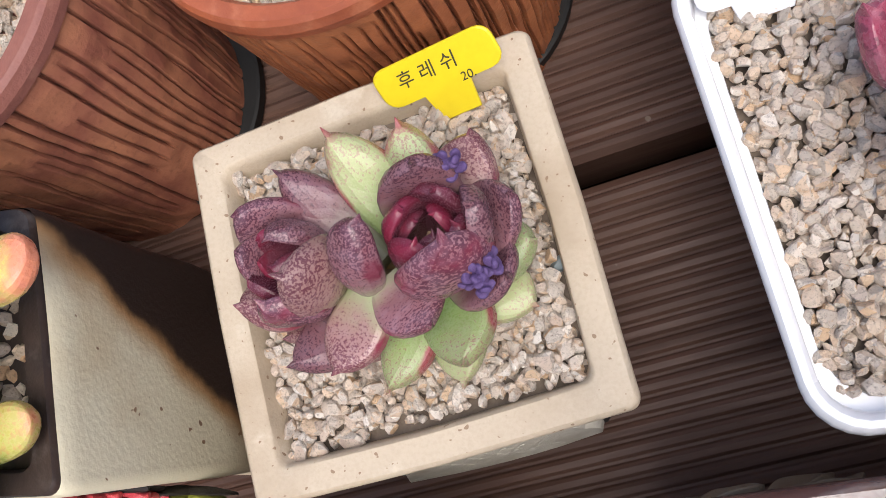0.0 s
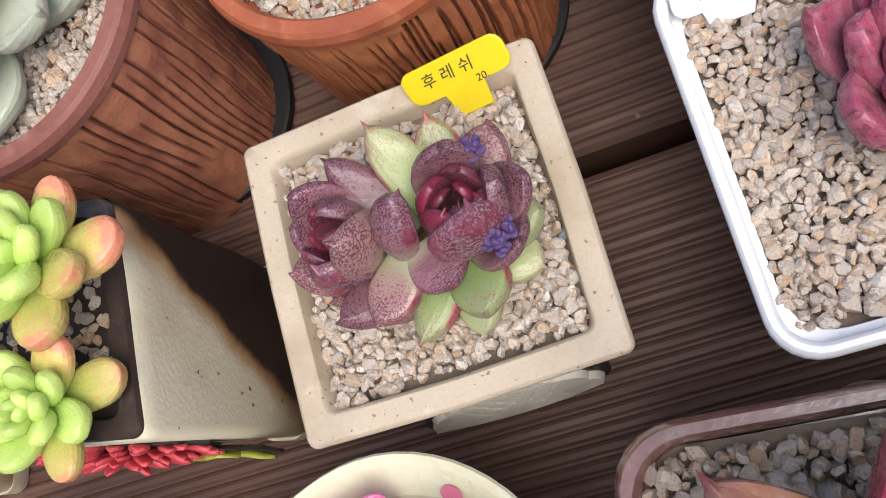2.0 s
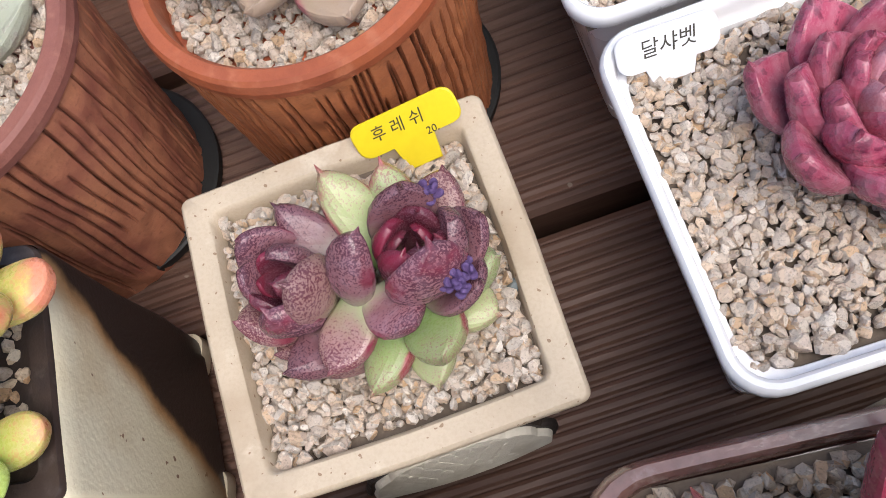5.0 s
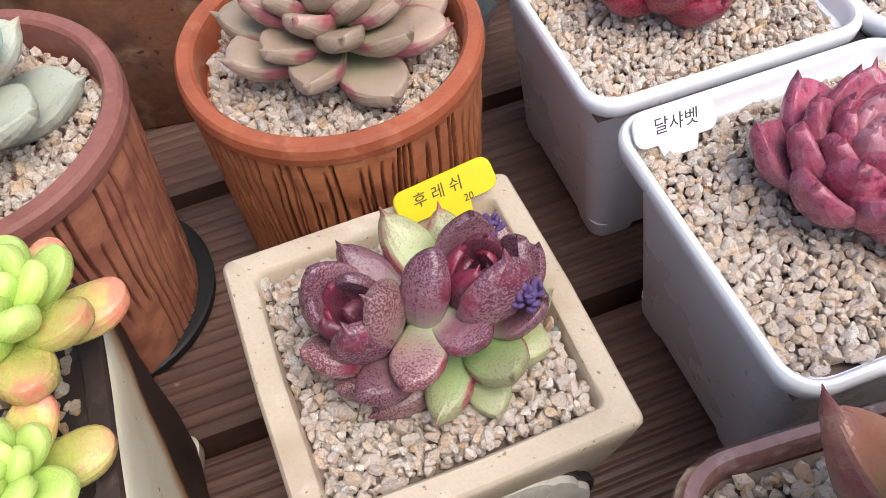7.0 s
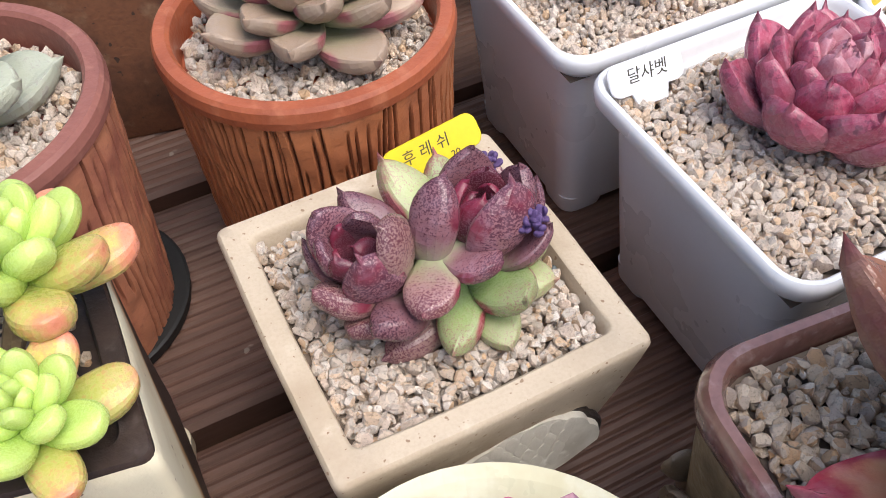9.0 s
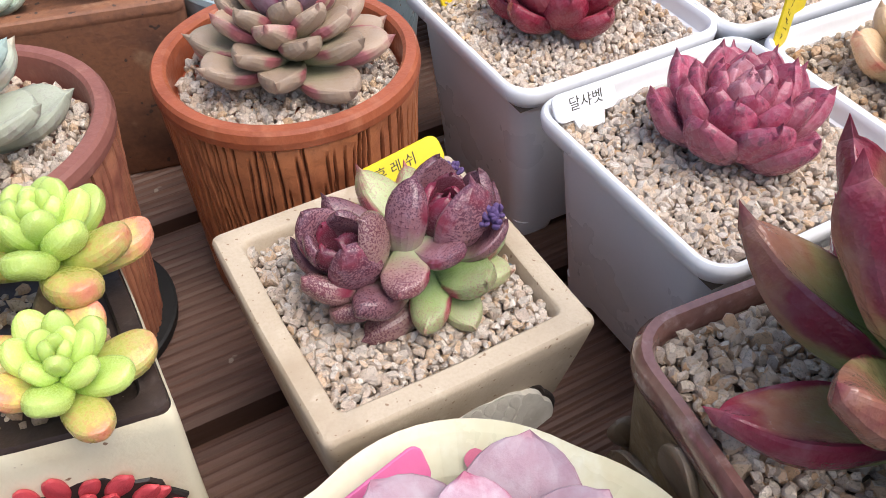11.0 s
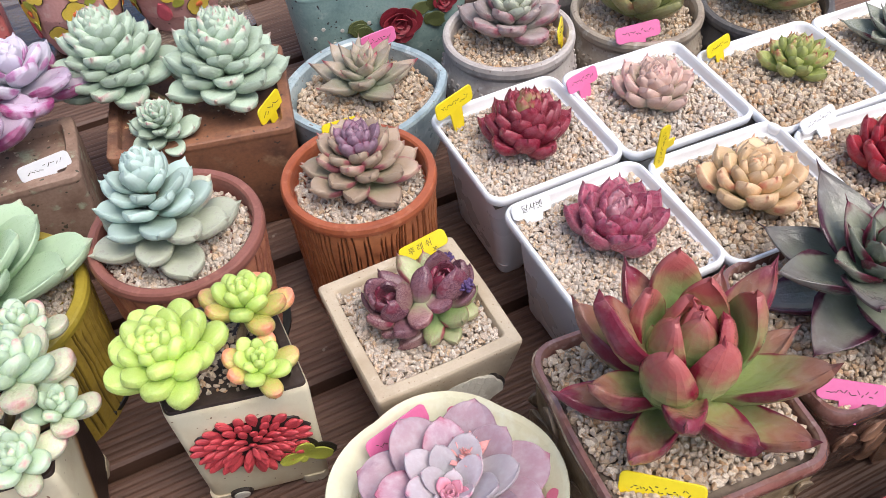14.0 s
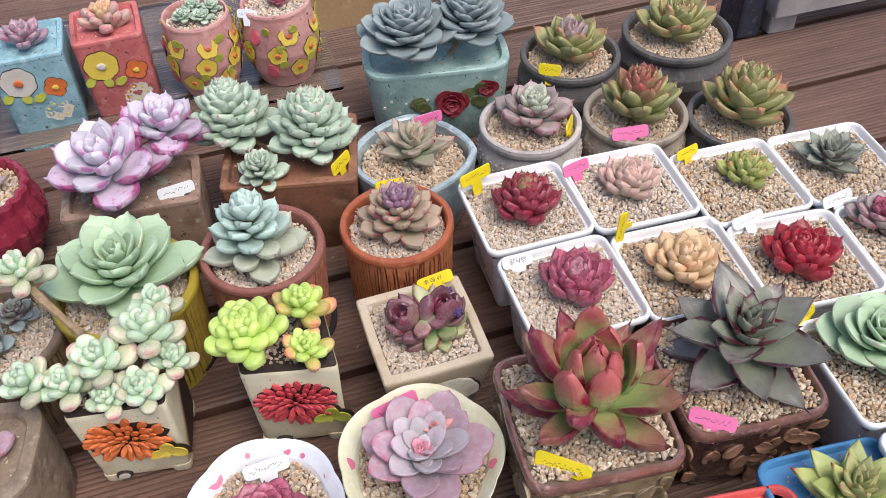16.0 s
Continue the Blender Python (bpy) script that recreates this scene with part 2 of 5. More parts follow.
RED_PETAL = ware("red_petal_glaze", (0.58, 0.07, 0.085), (0.44, 0.04, 0.05), (0.66, 0.18, 0.18), 0.35, 500, 90, 0.25)
ORANGE_PETAL = ware("orange_petal_glaze", (0.72, 0.19, 0.05), (0.54, 0.11, 0.035), (0.76, 0.32, 0.14), 0.35, 500, 90, 0.25)
YELLOW_PETAL = ware("yellow_petal_glaze", (0.80, 0.62, 0.09), (0.62, 0.42, 0.05), (0.84, 0.70, 0.22), 0.35, 500, 90, 0.25)
WHITE_PETAL = ware("white_petal_glaze", (0.68, 0.65, 0.58), (0.5, 0.45, 0.38), None, 0.4, 500, 90, 0.25)
LIME_LEAF = ware("olive_leaf_glaze", (0.48, 0.50, 0.07), (0.30, 0.33, 0.045), (0.58, 0.60, 0.16), 0.4, 500, 90, 0.25)
DARK_LEAF = ware("dark_leaf_glaze", (0.12, 0.14, 0.045), (0.07, 0.08, 0.03), None, 0.45, 500, 90, 0.3)
ROSE_RED = ware("rose_relief_glaze", (0.30, 0.03, 0.045), (0.15, 0.012, 0.02), (0.38, 0.08, 0.09), 0.4, 500, 90, 0.3)
PINK_PAINT = ware("pink_painted_blossom", (0.62, 0.18, 0.27), (0.52, 0.11, 0.2), None, 0.3, 400, 90, 0.05)
BERRY = ware("strawberry_glaze", (0.60, 0.12, 0.15), (0.45, 0.07, 0.1), None, 0.35, 500, 90, 0.2)
YELLOW_TAG = ware("yellow_plastic", (0.78, 0.62, 0.015), (0.70, 0.53, 0.01), None, 0.4, 400, 30, 0.04)
PINK_TAG = ware("pink_plastic", (0.72, 0.17, 0.36), (0.64, 0.13, 0.3), None, 0.4, 400, 30, 0.04)
WHITE_TAG = ware("white_tag_plastic", (0.74, 0.74, 0.76), (0.68, 0.68, 0.7), None, 0.4, 400, 30, 0.04)
PEN = ware("marker_ink", (0.05, 0.045, 0.03), (0.03, 0.028, 0.02), None, 0.6, 500, 60, 0.0)
STEM = ware("dry_stem", (0.30, 0.21, 0.12), (0.17, 0.11, 0.06), (0.38, 0.30, 0.17), 0.7, 500, 150, 0.6)
WOOD_PALE = ware("pale_timber", (0.42, 0.28, 0.15), (0.30, 0.185, 0.095), (0.5, 0.36, 0.21), 0.55, 300, 20, 0.3)
STEEL = ware("painted_grey_steel", (0.36, 0.33, 0.32), (0.26, 0.235, 0.23), None, 0.4, 300, 30, 0.1)
NAVY = ware("dark_navy_steel", (0.03, 0.033, 0.05), (0.02, 0.02, 0.03), (0.12, 0.12, 0.14), 0.4, 400, 60, 0.3)
EARTH = ware("dark_earth", (0.035, 0.025, 0.02), (0.02, 0.014, 0.012), None, 0.9, 200, 20, 0.8)
FLOWER = ware("violet_bud", (0.11, 0.065, 0.19), (0.07, 0.035, 0.11), (0.2, 0.12, 0.3), 0.6, 600, 200, 0.3)
DECK = deck_material()
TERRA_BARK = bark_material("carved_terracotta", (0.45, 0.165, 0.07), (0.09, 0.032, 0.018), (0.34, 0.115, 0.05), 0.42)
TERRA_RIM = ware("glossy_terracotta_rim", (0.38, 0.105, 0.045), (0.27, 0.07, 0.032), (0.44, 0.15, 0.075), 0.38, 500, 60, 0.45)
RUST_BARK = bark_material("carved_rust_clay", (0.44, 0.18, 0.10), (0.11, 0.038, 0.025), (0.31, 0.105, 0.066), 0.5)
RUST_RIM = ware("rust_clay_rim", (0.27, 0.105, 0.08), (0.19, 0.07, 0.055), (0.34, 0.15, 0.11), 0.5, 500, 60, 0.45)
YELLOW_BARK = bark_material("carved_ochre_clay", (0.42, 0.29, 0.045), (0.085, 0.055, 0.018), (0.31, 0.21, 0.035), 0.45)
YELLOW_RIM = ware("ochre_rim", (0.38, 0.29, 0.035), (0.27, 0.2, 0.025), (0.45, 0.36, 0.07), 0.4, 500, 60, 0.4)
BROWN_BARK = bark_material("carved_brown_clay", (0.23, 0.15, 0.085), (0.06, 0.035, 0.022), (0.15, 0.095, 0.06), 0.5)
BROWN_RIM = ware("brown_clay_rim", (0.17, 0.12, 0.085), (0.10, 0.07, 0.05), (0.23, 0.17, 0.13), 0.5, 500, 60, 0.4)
STONES = stone_material("pale_grit", [(0.74, 0.63, 0.53), (0.63, 0.50, 0.40), (0.83, 0.76, 0.67), (0.63, 0.52, 0.42), (0.74, 0.60, 0.47), (0.67, 0.46, 0.28), (0.81, 0.72, 0.62), (0.53, 0.46, 0.39), (0.74, 0.62, 0.50)])
# Dark brown of the grit bed: the shade in the gaps, painted in.
GRIT_SHADE = ware("grit_shade", (0.20, 0.155, 0.115), (0.12, 0.09, 0.07), None, 0.9, 900, 60, 0.4)
STONES_WARM = stone_material("tan_grit", [(0.71, 0.58, 0.43), (0.64, 0.49, 0.34), (0.82, 0.71, 0.57), (0.56, 0.45, 0.34), (0.66, 0.50, 0.34), (0.60, 0.37, 0.20), (0.73, 0.60, 0.47), (0.47, 0.38, 0.31), (0.71, 0.58, 0.43)])
SLATE = ware("blue_grey_stone", (0.20, 0.24, 0.25), (0.13, 0.155, 0.165), None, 0.7, 600, 120, 0.3)
GLASS, glass_nodes, glass_b = base_material("clear_sheet", 0.04)
glass_b.inputs["Transmission Weight"].default_value = 1.0
glass_b.inputs["Base Color"].default_value = (0.86, 0.94, 0.95, 1)
# ---- builders ----


def mesh_from(name, verts, faces, material, smooth=True):
    me = bpy.data.meshes.new(name)
    me.from_pydata([tuple(map(float, v)) for v in verts], [], faces)
    me.materials.append(material)
    me.update()
    if not smooth:
        me.shade_flat()
    return me


def part(name, me, parent, label="", m=None):
    ob = new(name, me)
    ob.parent = parent
    if m is not None:
        ob.matrix_basis = m
    if label:
        tagged(ob, label)
    return ob


def thing(name, label, category, m, group="", kind="", me=None):
    ob = new(name, me)
    ob.matrix_basis = m
    return tagged(ob, label, category, group, kind)


def skin(rings, close_start=True, close_end=True):
    """Faces over a stack of closed rings of equal count."""
    n = len(rings[0])
    verts = [v for ring in rings for v in ring]
    faces = []
    for k in range(len(rings) - 1):
        a, b = k * n, (k + 1) * n
        for i in range(n):
            j = (i + 1) % n
            faces.append((a + i, a + j, b + j, b + i))
    if close_start:
        faces.append(tuple(reversed(range(n))))
    if close_end:
        faces.append(tuple(range((len(rings) - 1) * n, len(rings) * n)))
    return verts, faces


def rounded(w, d, r, z, n=6, bow=0.0, wob=0.0, seed=0):
    """A ring: a rectangle w by d with corners of radius r, its sides bowed outwards a little."""
    r = min(r, w / 2 - 1e-5, d / 2 - 1e-5)
    out = []
    corners = ((1, 1, 0), (-1, 1, 90), (-1, -1, 180), (1, -1, 270))
    for q, (sx, sy, a0) in enumerate(corners):
        cx, cy = sx * (w / 2 - r), sy * (d / 2 - r)
        for i in range(n + 1):
            a = radians(a0 + 90 * i / n)
            out.append([cx + r * math.cos(a), cy + r * math.sin(a)])
        nx, ny, na = corners[(q + 1) % 4]
        ex, ey = nx * (w / 2 - r) + r * math.cos(radians(na)), ny * (d / 2 - r) + r * math.sin(radians(na))
        sx0, sy0 = out[-1]
        for i in range(1, 6):
            f = i / 6
            x, y = sx0 + (ex - sx0) * f, sy0 + (ey - sy0) * f
            push = bow * 4 * f * (1 - f)
            out.append([x * (1 + push / max(abs(x) + abs(y), 1e-4)) if abs(x) > abs(y) else x, y * (1 + push / max(abs(x) + abs(y), 1e-4)) if abs(y) >= abs(x) else y])
    ring = []
    for x, y in out:
        k = 1.0 + (wob * noise.noise(Vector((x * 30 + seed, y * 30, z * 22))) if wob else 0)
        ring.append((x * k, y * k, z))
    return ring


def box_pot(name, sections, material, n=6, bow=0.0, wob=0.0, seed=0, lid=True):
    """A square pot: sections of (w, d, corner, z) up the outside, over the rim and down the inside."""
    verts, faces = skin([rounded(w, d, r, z, n, bow, wob, seed) for w, d, r, z in sections], True, lid)
    me = mesh_from(name, verts, faces, material)
    me.set_sharp_from_angle(angle=radians(38))
    return me


def turned(name, profile, material, n=64, lobes=0, lobe=0.0, wob=0.0, oval=1.0, seed=0):
    """A thrown pot: profile of (radius, z) up the outside, over the rim and down the inside."""
    rings = []
    for r, z in profile:
        ring = []
        for i in range(n):
            a = 2 * math.pi * i / n
            k = 1 + lobe * abs(math.cos(lobes * a / 2)) - lobe / 2 if lobes else 1.0
            k += wob * noise.noise(Vector((math.cos(a) * 1.5 + seed, math.sin(a) * 1.5, z * 25)))
            ring.append((r * k * math.cos(a) * oval, r * k * math.sin(a), z))
        rings.append(ring)
    verts, faces = skin(rings)
    return mesh_from(name, verts, faces, material)


def bark_wall(name, radius, top, material, seed, grooves=70, base=0.92):
    """The outside of a bark pot: upright grooves of uneven depth and length cut into the wall."""
    rng = random.Random(seed)
    n, k = 720, 44
    cuts = [(2 * math.pi * (i + rng.uniform(-0.38, 0.38)) / grooves, rng.choice((0.0, 0.0, 0.1, 0.35)), rng.choice((0.8, 0.95, 1.05, 1.05)), rng.uniform(0.55, 1.0), rng.uniform(0.010, 0.019), rng.uniform(-0.05, 0.05)) for i in range(grooves)]
    depth = np.zeros((k + 1, n))
    angles = np.arange(n) * 2 * np.pi / n
    for j in range(k + 1):
        f = j / k
        for a, lo, hi, deep, wide, slant in cuts:
            if lo <= f <= hi:
                fade = min(1.0, (f - lo) / 0.06, (hi - f) / 0.06)
                wobble = 0.012 * math.sin(f * 9 + a * 7)
                off = np.abs((angles - a - slant * f - wobble + np.pi) % (2 * np.pi) - np.pi)
                depth[j] = np.maximum(depth[j], fade * deep * np.clip(1 - off / wide, 0, 1))
    rings = []
    for j in range(k + 1):
        f = j / k
        z, r = top * f, radius * (base + (1 - base) * f)
        ring = []
        for i in range(n):
            a = angles[i]
            rough = 0.0006 * noise.noise(Vector((math.cos(a) * 9, math.sin(a) * 9, z * 120 + seed)))
            rr = r - 0.0019 * depth[j, i] + rough
            ring.append((rr * math.cos(a), rr * math.sin(a), z))
        rings.append(ring)
    verts, faces = skin(rings, True, False)
    me = mesh_from(name, verts, faces, material)
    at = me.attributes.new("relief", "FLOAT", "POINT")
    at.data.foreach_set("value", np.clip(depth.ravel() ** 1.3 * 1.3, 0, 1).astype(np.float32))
    return me


# Leaves: unit length along y, upper face to +z.
# base width, where it is widest, fullness of the tip, half width, thickness, cup, curl, length of the point
SHAPES = {
    "spoon": (0.38, 0.62, 2.1, 0.28, 0.20, 0.24, 0.02, 0.07, 16),
    "broad": (0.40, 0.56, 1.95, 0.38, 0.15, 0.26, 0.10, 0.06),
    "lance": (0.60, 0.42, 1.35, 0.225, 0.18, 0.24, 0.08, 0.07),
    "dagger": (0.58, 0.42, 1.25, 0.29, 0.11, 0.42, 0.10, 0.10),
    "bean": (0.44, 0.56, 2.5, 0.25, 0.32, 0.0, 0.08, 0.0),
    "petal": (0.34, 0.5, 2.0, 0.24, 0.15, -0.10, 0.0, 0.02),
    "chubby": (0.52, 0.58, 2.0, 0.36, 0.28, 0.26, 0.02, 0.08, 30),
    "scale": (0.66, 0.50, 1.75, 0.36, 0.27, 0.28, 0.02, 0.10, 30),
    "blade": (0.66, 0.50, 1.7, 0.25, 0.16, 0.32, 0.04, 0.08, 32),
    "round": (0.44, 0.55, 2.1, 0.40, 0.13, 0.20, 0.06, 0.03),
    "straight_spoon": (0.58, 0.56, 1.85, 0.25, 0.30, 0.06, 0.0, 0.07, 14),
    "bent_spoon": (0.60, 0.54, 1.85, 0.27, 0.30, 0.08, 0.0, 0.07, 40),
    "scoop": (0.62, 0.54, 1.95, 0.30, 0.22, 0.24, 0.0, 0.08, 66),
}
STEPS = (0.0, 0.09, 0.2, 0.33, 0.46, 0.58, 0.69, 0.79, 0.87, 0.93, 0.97, 0.992)
leaf_cache = {}


def leaf(shape, material, variant=0):
    key = (shape, material.name, variant)
    if key in leaf_cache:
        return leaf_cache[key]
    base, peak, full, half, thick, cup, curl, point, *arc = SHAPES[shape]
    arc = radians(arc[0]) if arc else 0.0
    rng = random.Random(len(shape) * 10 + variant)
    bend, sway = rng.uniform(-0.05, 0.05), rng.uniform(-0.10, 0.10)
    n, rings = 18, []
    for u in STEPS:
        if u < peak:
            f = u / peak
            w = base + (1 - base) * math.sin(f * math.pi / 2)
        else:
            w = max(0.0, 1 - ((u - peak) / (1 - peak)) ** full) ** (0.66 if arc else 0.5 if full > 1.9 else 0.85)
        hw, th = half * w, thick * (0.25 + 0.75 * w)
        y = u * (1 - point)
        ring = []
        for i in range(n):
            a = 2 * math.pi * i / n
            c, sn = math.cos(a), math.sin(a)
            x = hw * math.copysign(abs(c) ** 0.78, c)
            sn = math.copysign(abs(sn) ** 0.8, sn)
            z = th * (0.44 if sn > 0 else 0.68) * sn + cup * hw * c * c + curl * u * u + (0.10 * cup * hw * (1 - abs(c)) if sn < 0 else 0)
            ring.append((x + sway * u * u * half + bend * 0.1 * math.sin(5 * u), y, z + 0.010 * math.sin(9 * u + 3 * c + variant)))
        rings.append(ring)
    rings.append([(sway * half + 0.002 * math.cos(i), 1.0, curl + 0.02 + 0.002 * math.sin(i)) for i in range(n)])
    if arc:
        # the leaf rises along a circle, so that its tip turns in over the heart
        rings = [[(x, (1 / arc - z) * math.sin(arc * y), 1 / arc - (1 / arc - z) * math.cos(arc * y)) for x, y, z in ring] for ring in rings]
    verts, faces = skin(rings)
    me = mesh_from("leaf", verts, faces, material)
    leaf_cache[key] = me
    return me


def turn(az, el, roll=0.0):
    """Turns +y to the azimuth az (from +x) and lifts it by el degrees."""
    return Matrix.Rotation(radians(az - 90), 4, "Z") @ Matrix.Rotation(radians(el), 4, "X") @ Matrix.Rotation(radians(roll), 4, "Y")


def put_leaf(parent, shape, material, centre, az, el, length, width=1.0, thick=1.0, out=0.0, roll=0.0, variant=0, frame_m=None, name="leaf"):
    m = Matrix.Translation(centre) @ (frame_m or Matrix()) @ turn(az, el, roll) @ Matrix.Translation((0, out, 0)) @ Matrix.Diagonal((length * width, length, length * thick, 1))
    return part(name, leaf(shape, material, variant), parent, m=m)


def reach_leaf(parent, shape, material, root, tip, facing, axis, width, thick=1.0, variant=0):
    """A leaf from its root on the stem to its tip, with its back turned to the azimuth facing."""
    root, tip = Vector(root), Vector(tip)
    arc = radians(SHAPES[shape][8])
    end = Vector((0, math.sin(arc) / arc, (1 - math.cos(arc)) / arc))
    d = (tip - root).normalized()
    n = Vector(axis).normalized() * 0.45 - Vector((math.cos(radians(facing)), math.sin(radians(facing)), 0))
    n = (n - d * n.dot(d)).normalized()
    lift = math.atan2(end.z, end.y)
    y, z = d * math.cos(lift) - n * math.sin(lift), d * math.sin(lift) + n * math.cos(lift)
    turned_to = Matrix((y.cross(z), y, z)).transposed().to_4x4()
    length = (tip - root).length / end.length
    across = width / (2 * SHAPES[shape][3])
    m = Matrix.Translation(root) @ turned_to @ Matrix.Diagonal((across, length, (length * 0.6 + across * 0.4) * thick, 1))
    return part("leaf", leaf(shape, material, variant), parent, m=m)


def stalk(parent, points, radius, material=None, name="stem"):
    rings = []
    pts = [Vector(p) for p in points]
    for k, p in enumerate(pts):
        d = (pts[min(k + 1, len(pts) - 1)] - pts[max(k - 1, 0)]).normalized()
        q = d.to_track_quat("Z", "Y")
        r = radius * (1.0 + 0.18 * math.sin(k * 2.4))
        rings.append([tuple(p + q @ Vector((r * math.cos(i * math.pi / 4), r * math.sin(i * math.pi / 4), 0))) for i in range(8)])
    verts, faces = skin(rings)
    return part(name, mesh_from(name, verts, faces, material or STEM), parent)


def rosette(parent, centre, radius, shape, mats, n=32, el=(6, 78), shrink=0.32, dome=0.3, width=1.0, thick=1.0, lean=(0, 0), seed=0, inner=None, power=1.0, start=0.0, out=0.06):
    """Leaves set round a short stem at the golden angle, long and flat outside, short and upright inside. mats: outer to inner."""
    rng = random.Random(seed)
    tilt = Matrix.Rotation(radians(lean[0]), 4, "X") @ Matrix.Rotation(radians(lean[1]), 4, "Y")
    for i in range(n):
        f = i / max(1, n - 1)
        az = start + i * 137.508 + rng.uniform(-5, 5)
        e = el[0] + (el[1] * 0.93 - el[0]) * f ** power + rng.uniform(-4, 4)
        length = radius * (1 - (1 - shrink) * f ** 1.15) * rng.uniform(0.94, 1.05)
        r0 = radius * out * (1 - f)
        at = Vector(centre) + tilt @ Vector((r0 * math.cos(radians(az)), r0 * math.sin(radians(az)), radius * dome * f ** 0.9))
        mat = mats[min(len(mats) - 1, int(f * len(mats)))]
        shape_now = inner if inner and f > 0.7 else shape
        put_leaf(parent, shape_now, mat, at, az, e, length, width * (1 - 0.16 * f) * rng.uniform(0.90, 1.05), thick, 0.0, rng.uniform(-6, 6), rng.randrange(3), tilt)


STONE_SHAPES = []


def stone_shape(seed, sub):
    bm = bmesh.new()
    bmesh.ops.create_icosphere(bm, subdivisions=sub, radius=1)
    rng = random.Random(seed)
    off = Vector((rng.uniform(0, 50), rng.uniform(0, 50), rng.uniform(0, 50)))
    cuts = [(Vector((rng.gauss(0, 1), rng.gauss(0, 1), rng.gauss(0, 1))).normalized(), rng.uniform(0.48, 0.74)) for _ in range(11)]
    for v in bm.verts:
        p = v.co.normalized()
        p = p * (1 + 0.30 * noise.noise(p * 1.5 + off) + 0.10 * noise.noise(p * 4.2 + off))
        for d, lim in cuts:
            over = p.dot(d) - lim
            if over > 0:
                p = p - d * over
        v.co = p
    verts = np.array([v.co for v in bm.verts])
    faces = np.array([[v.index for v in f.verts] for f in bm.faces])
    bm.free()
    return verts, faces


def grit(name_seed, z, half_w, half_d, rot, cx, cy, size=0.0026, material=None, sub=1, rounded_bed=False, hollow=None, label="pale tan and white pumice grit filling a pot", mound=0.0, layers=2, spacing=1.72, skew=0.0):
    """A bed of loose stones: a jittered grid of broken pebbles, two deep, lying on a solid bed."""
    if not STONE_SHAPES:
        for k in range(14):
            STONE_SHAPES.append((stone_shape(k, 1), stone_shape(k, 2)))
    rng = np.random.default_rng(name_seed)
    verts, faces, base = [], [], 0
    step = size * spacing
    nx, ny = int(half_w / step) + 1, int(half_d / step) + 1
    for layer in range(layers):
        for i in range(-nx, nx + 1):
            for j in range(-ny, ny + 1):
                x = (i + 0.5 * (j % 2) + 0.5 * layer + rng.uniform(-0.36, 0.36)) * step
                y = (j * 0.9 + 0.5 * layer + rng.uniform(-0.36, 0.36)) * step
                if rounded_bed:
                    if (x / half_w) ** 2 + (y / half_d) ** 2 > 0.93:
                        continue
                elif abs(x) > half_w - size * 0.95 or abs(y) > half_d - size * 0.95:
                    continue
                if hollow and (x - hollow[0]) ** 2 + (y - hollow[1]) ** 2 < hollow[2] ** 2:
                    continue
                sv, sf = STONE_SHAPES[rng.integers(14)][sub - 1 if layer == 0 else 0]
                s = size * 1.38 * rng.choice([0.62, 0.8, 0.95, 1.05, 1.2, 1.45], p=[0.16, 0.22, 0.24, 0.2, 0.12, 0.06])
                q = Euler(rng.uniform(0, 6.28, 3)).to_matrix()
                v = (sv * s * rng.uniform([0.85, 0.8, 0.62], [1.25, 1.1, 0.95])) @ np.array(q).T
                h = mound * (1 - (x / half_w) ** 2) * (1 - (y / half_d) ** 2)
                verts.append(v + [x + skew * y, y, z + h - size * 0.25 - layer * size * 1.1 + rng.uniform(-0.35, 0.45) * size * (1 if layer == 0 else 0.4)])
                faces.append(sf + base)
                base += len(sv)
    # the finer bed below, its dark colour standing in for shade between stones
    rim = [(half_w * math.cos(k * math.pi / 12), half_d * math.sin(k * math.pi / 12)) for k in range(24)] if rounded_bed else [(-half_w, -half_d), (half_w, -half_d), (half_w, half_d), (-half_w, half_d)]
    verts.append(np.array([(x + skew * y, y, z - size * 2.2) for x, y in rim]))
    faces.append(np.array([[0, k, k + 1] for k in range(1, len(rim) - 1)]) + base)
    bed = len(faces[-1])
    verts, faces = np.concatenate(verts), np.concatenate(faces)
    me = bpy.data.meshes.new("grit")
    me.vertices.add(len(verts))
    me.vertices.foreach_set("co", verts.astype(np.float32).ravel())
    me.loops.add(len(faces) * 3)
    me.loops.foreach_set("vertex_index", faces.astype(np.int32).ravel())
    me.polygons.add(len(faces))
    me.polygons.foreach_set("loop_start", np.arange(0, len(faces) * 3, 3, dtype=np.int32))
    me.polygons.foreach_set("loop_total", np.full(len(faces), 3, np.int32))
    me.materials.append(material or STONES)
    me.materials.append(GRIT_SHADE)
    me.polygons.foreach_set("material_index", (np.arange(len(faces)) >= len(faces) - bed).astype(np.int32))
    me.update(calc_edges=True)
    me.validate()
    if sub == 1:
        me.shade_flat()
    else:
        me.shade_smooth()
        me.set_sharp_from_angle(angle=radians(24))
    return thing("grit", label, "gravel", pose(cx, cy, 0, 0, 0, rot), kind="stuff", me=me)


def slab(outline, thick, material, name, bevel=True):
    """A flat plate in the xz plane with its face to -y, from its outline; edges eased."""
    cx = sum(p[0] for p in outline) / len(outline)
    cz = sum(p[1] for p in outline) / len(outline)
    inset = [(cx + (x - cx) * 0.97, cz + (z - cz) * 0.97) for x, z in outline]
    rings = [[(x, 0, z) for x, z in outline], [(x, -thick * 0.6, z) for x, z in outline], [(x, -thick, z) for x, z in inset]]
    verts, faces = skin(rings)
    return mesh_from(name, verts, faces, material, smooth=False)


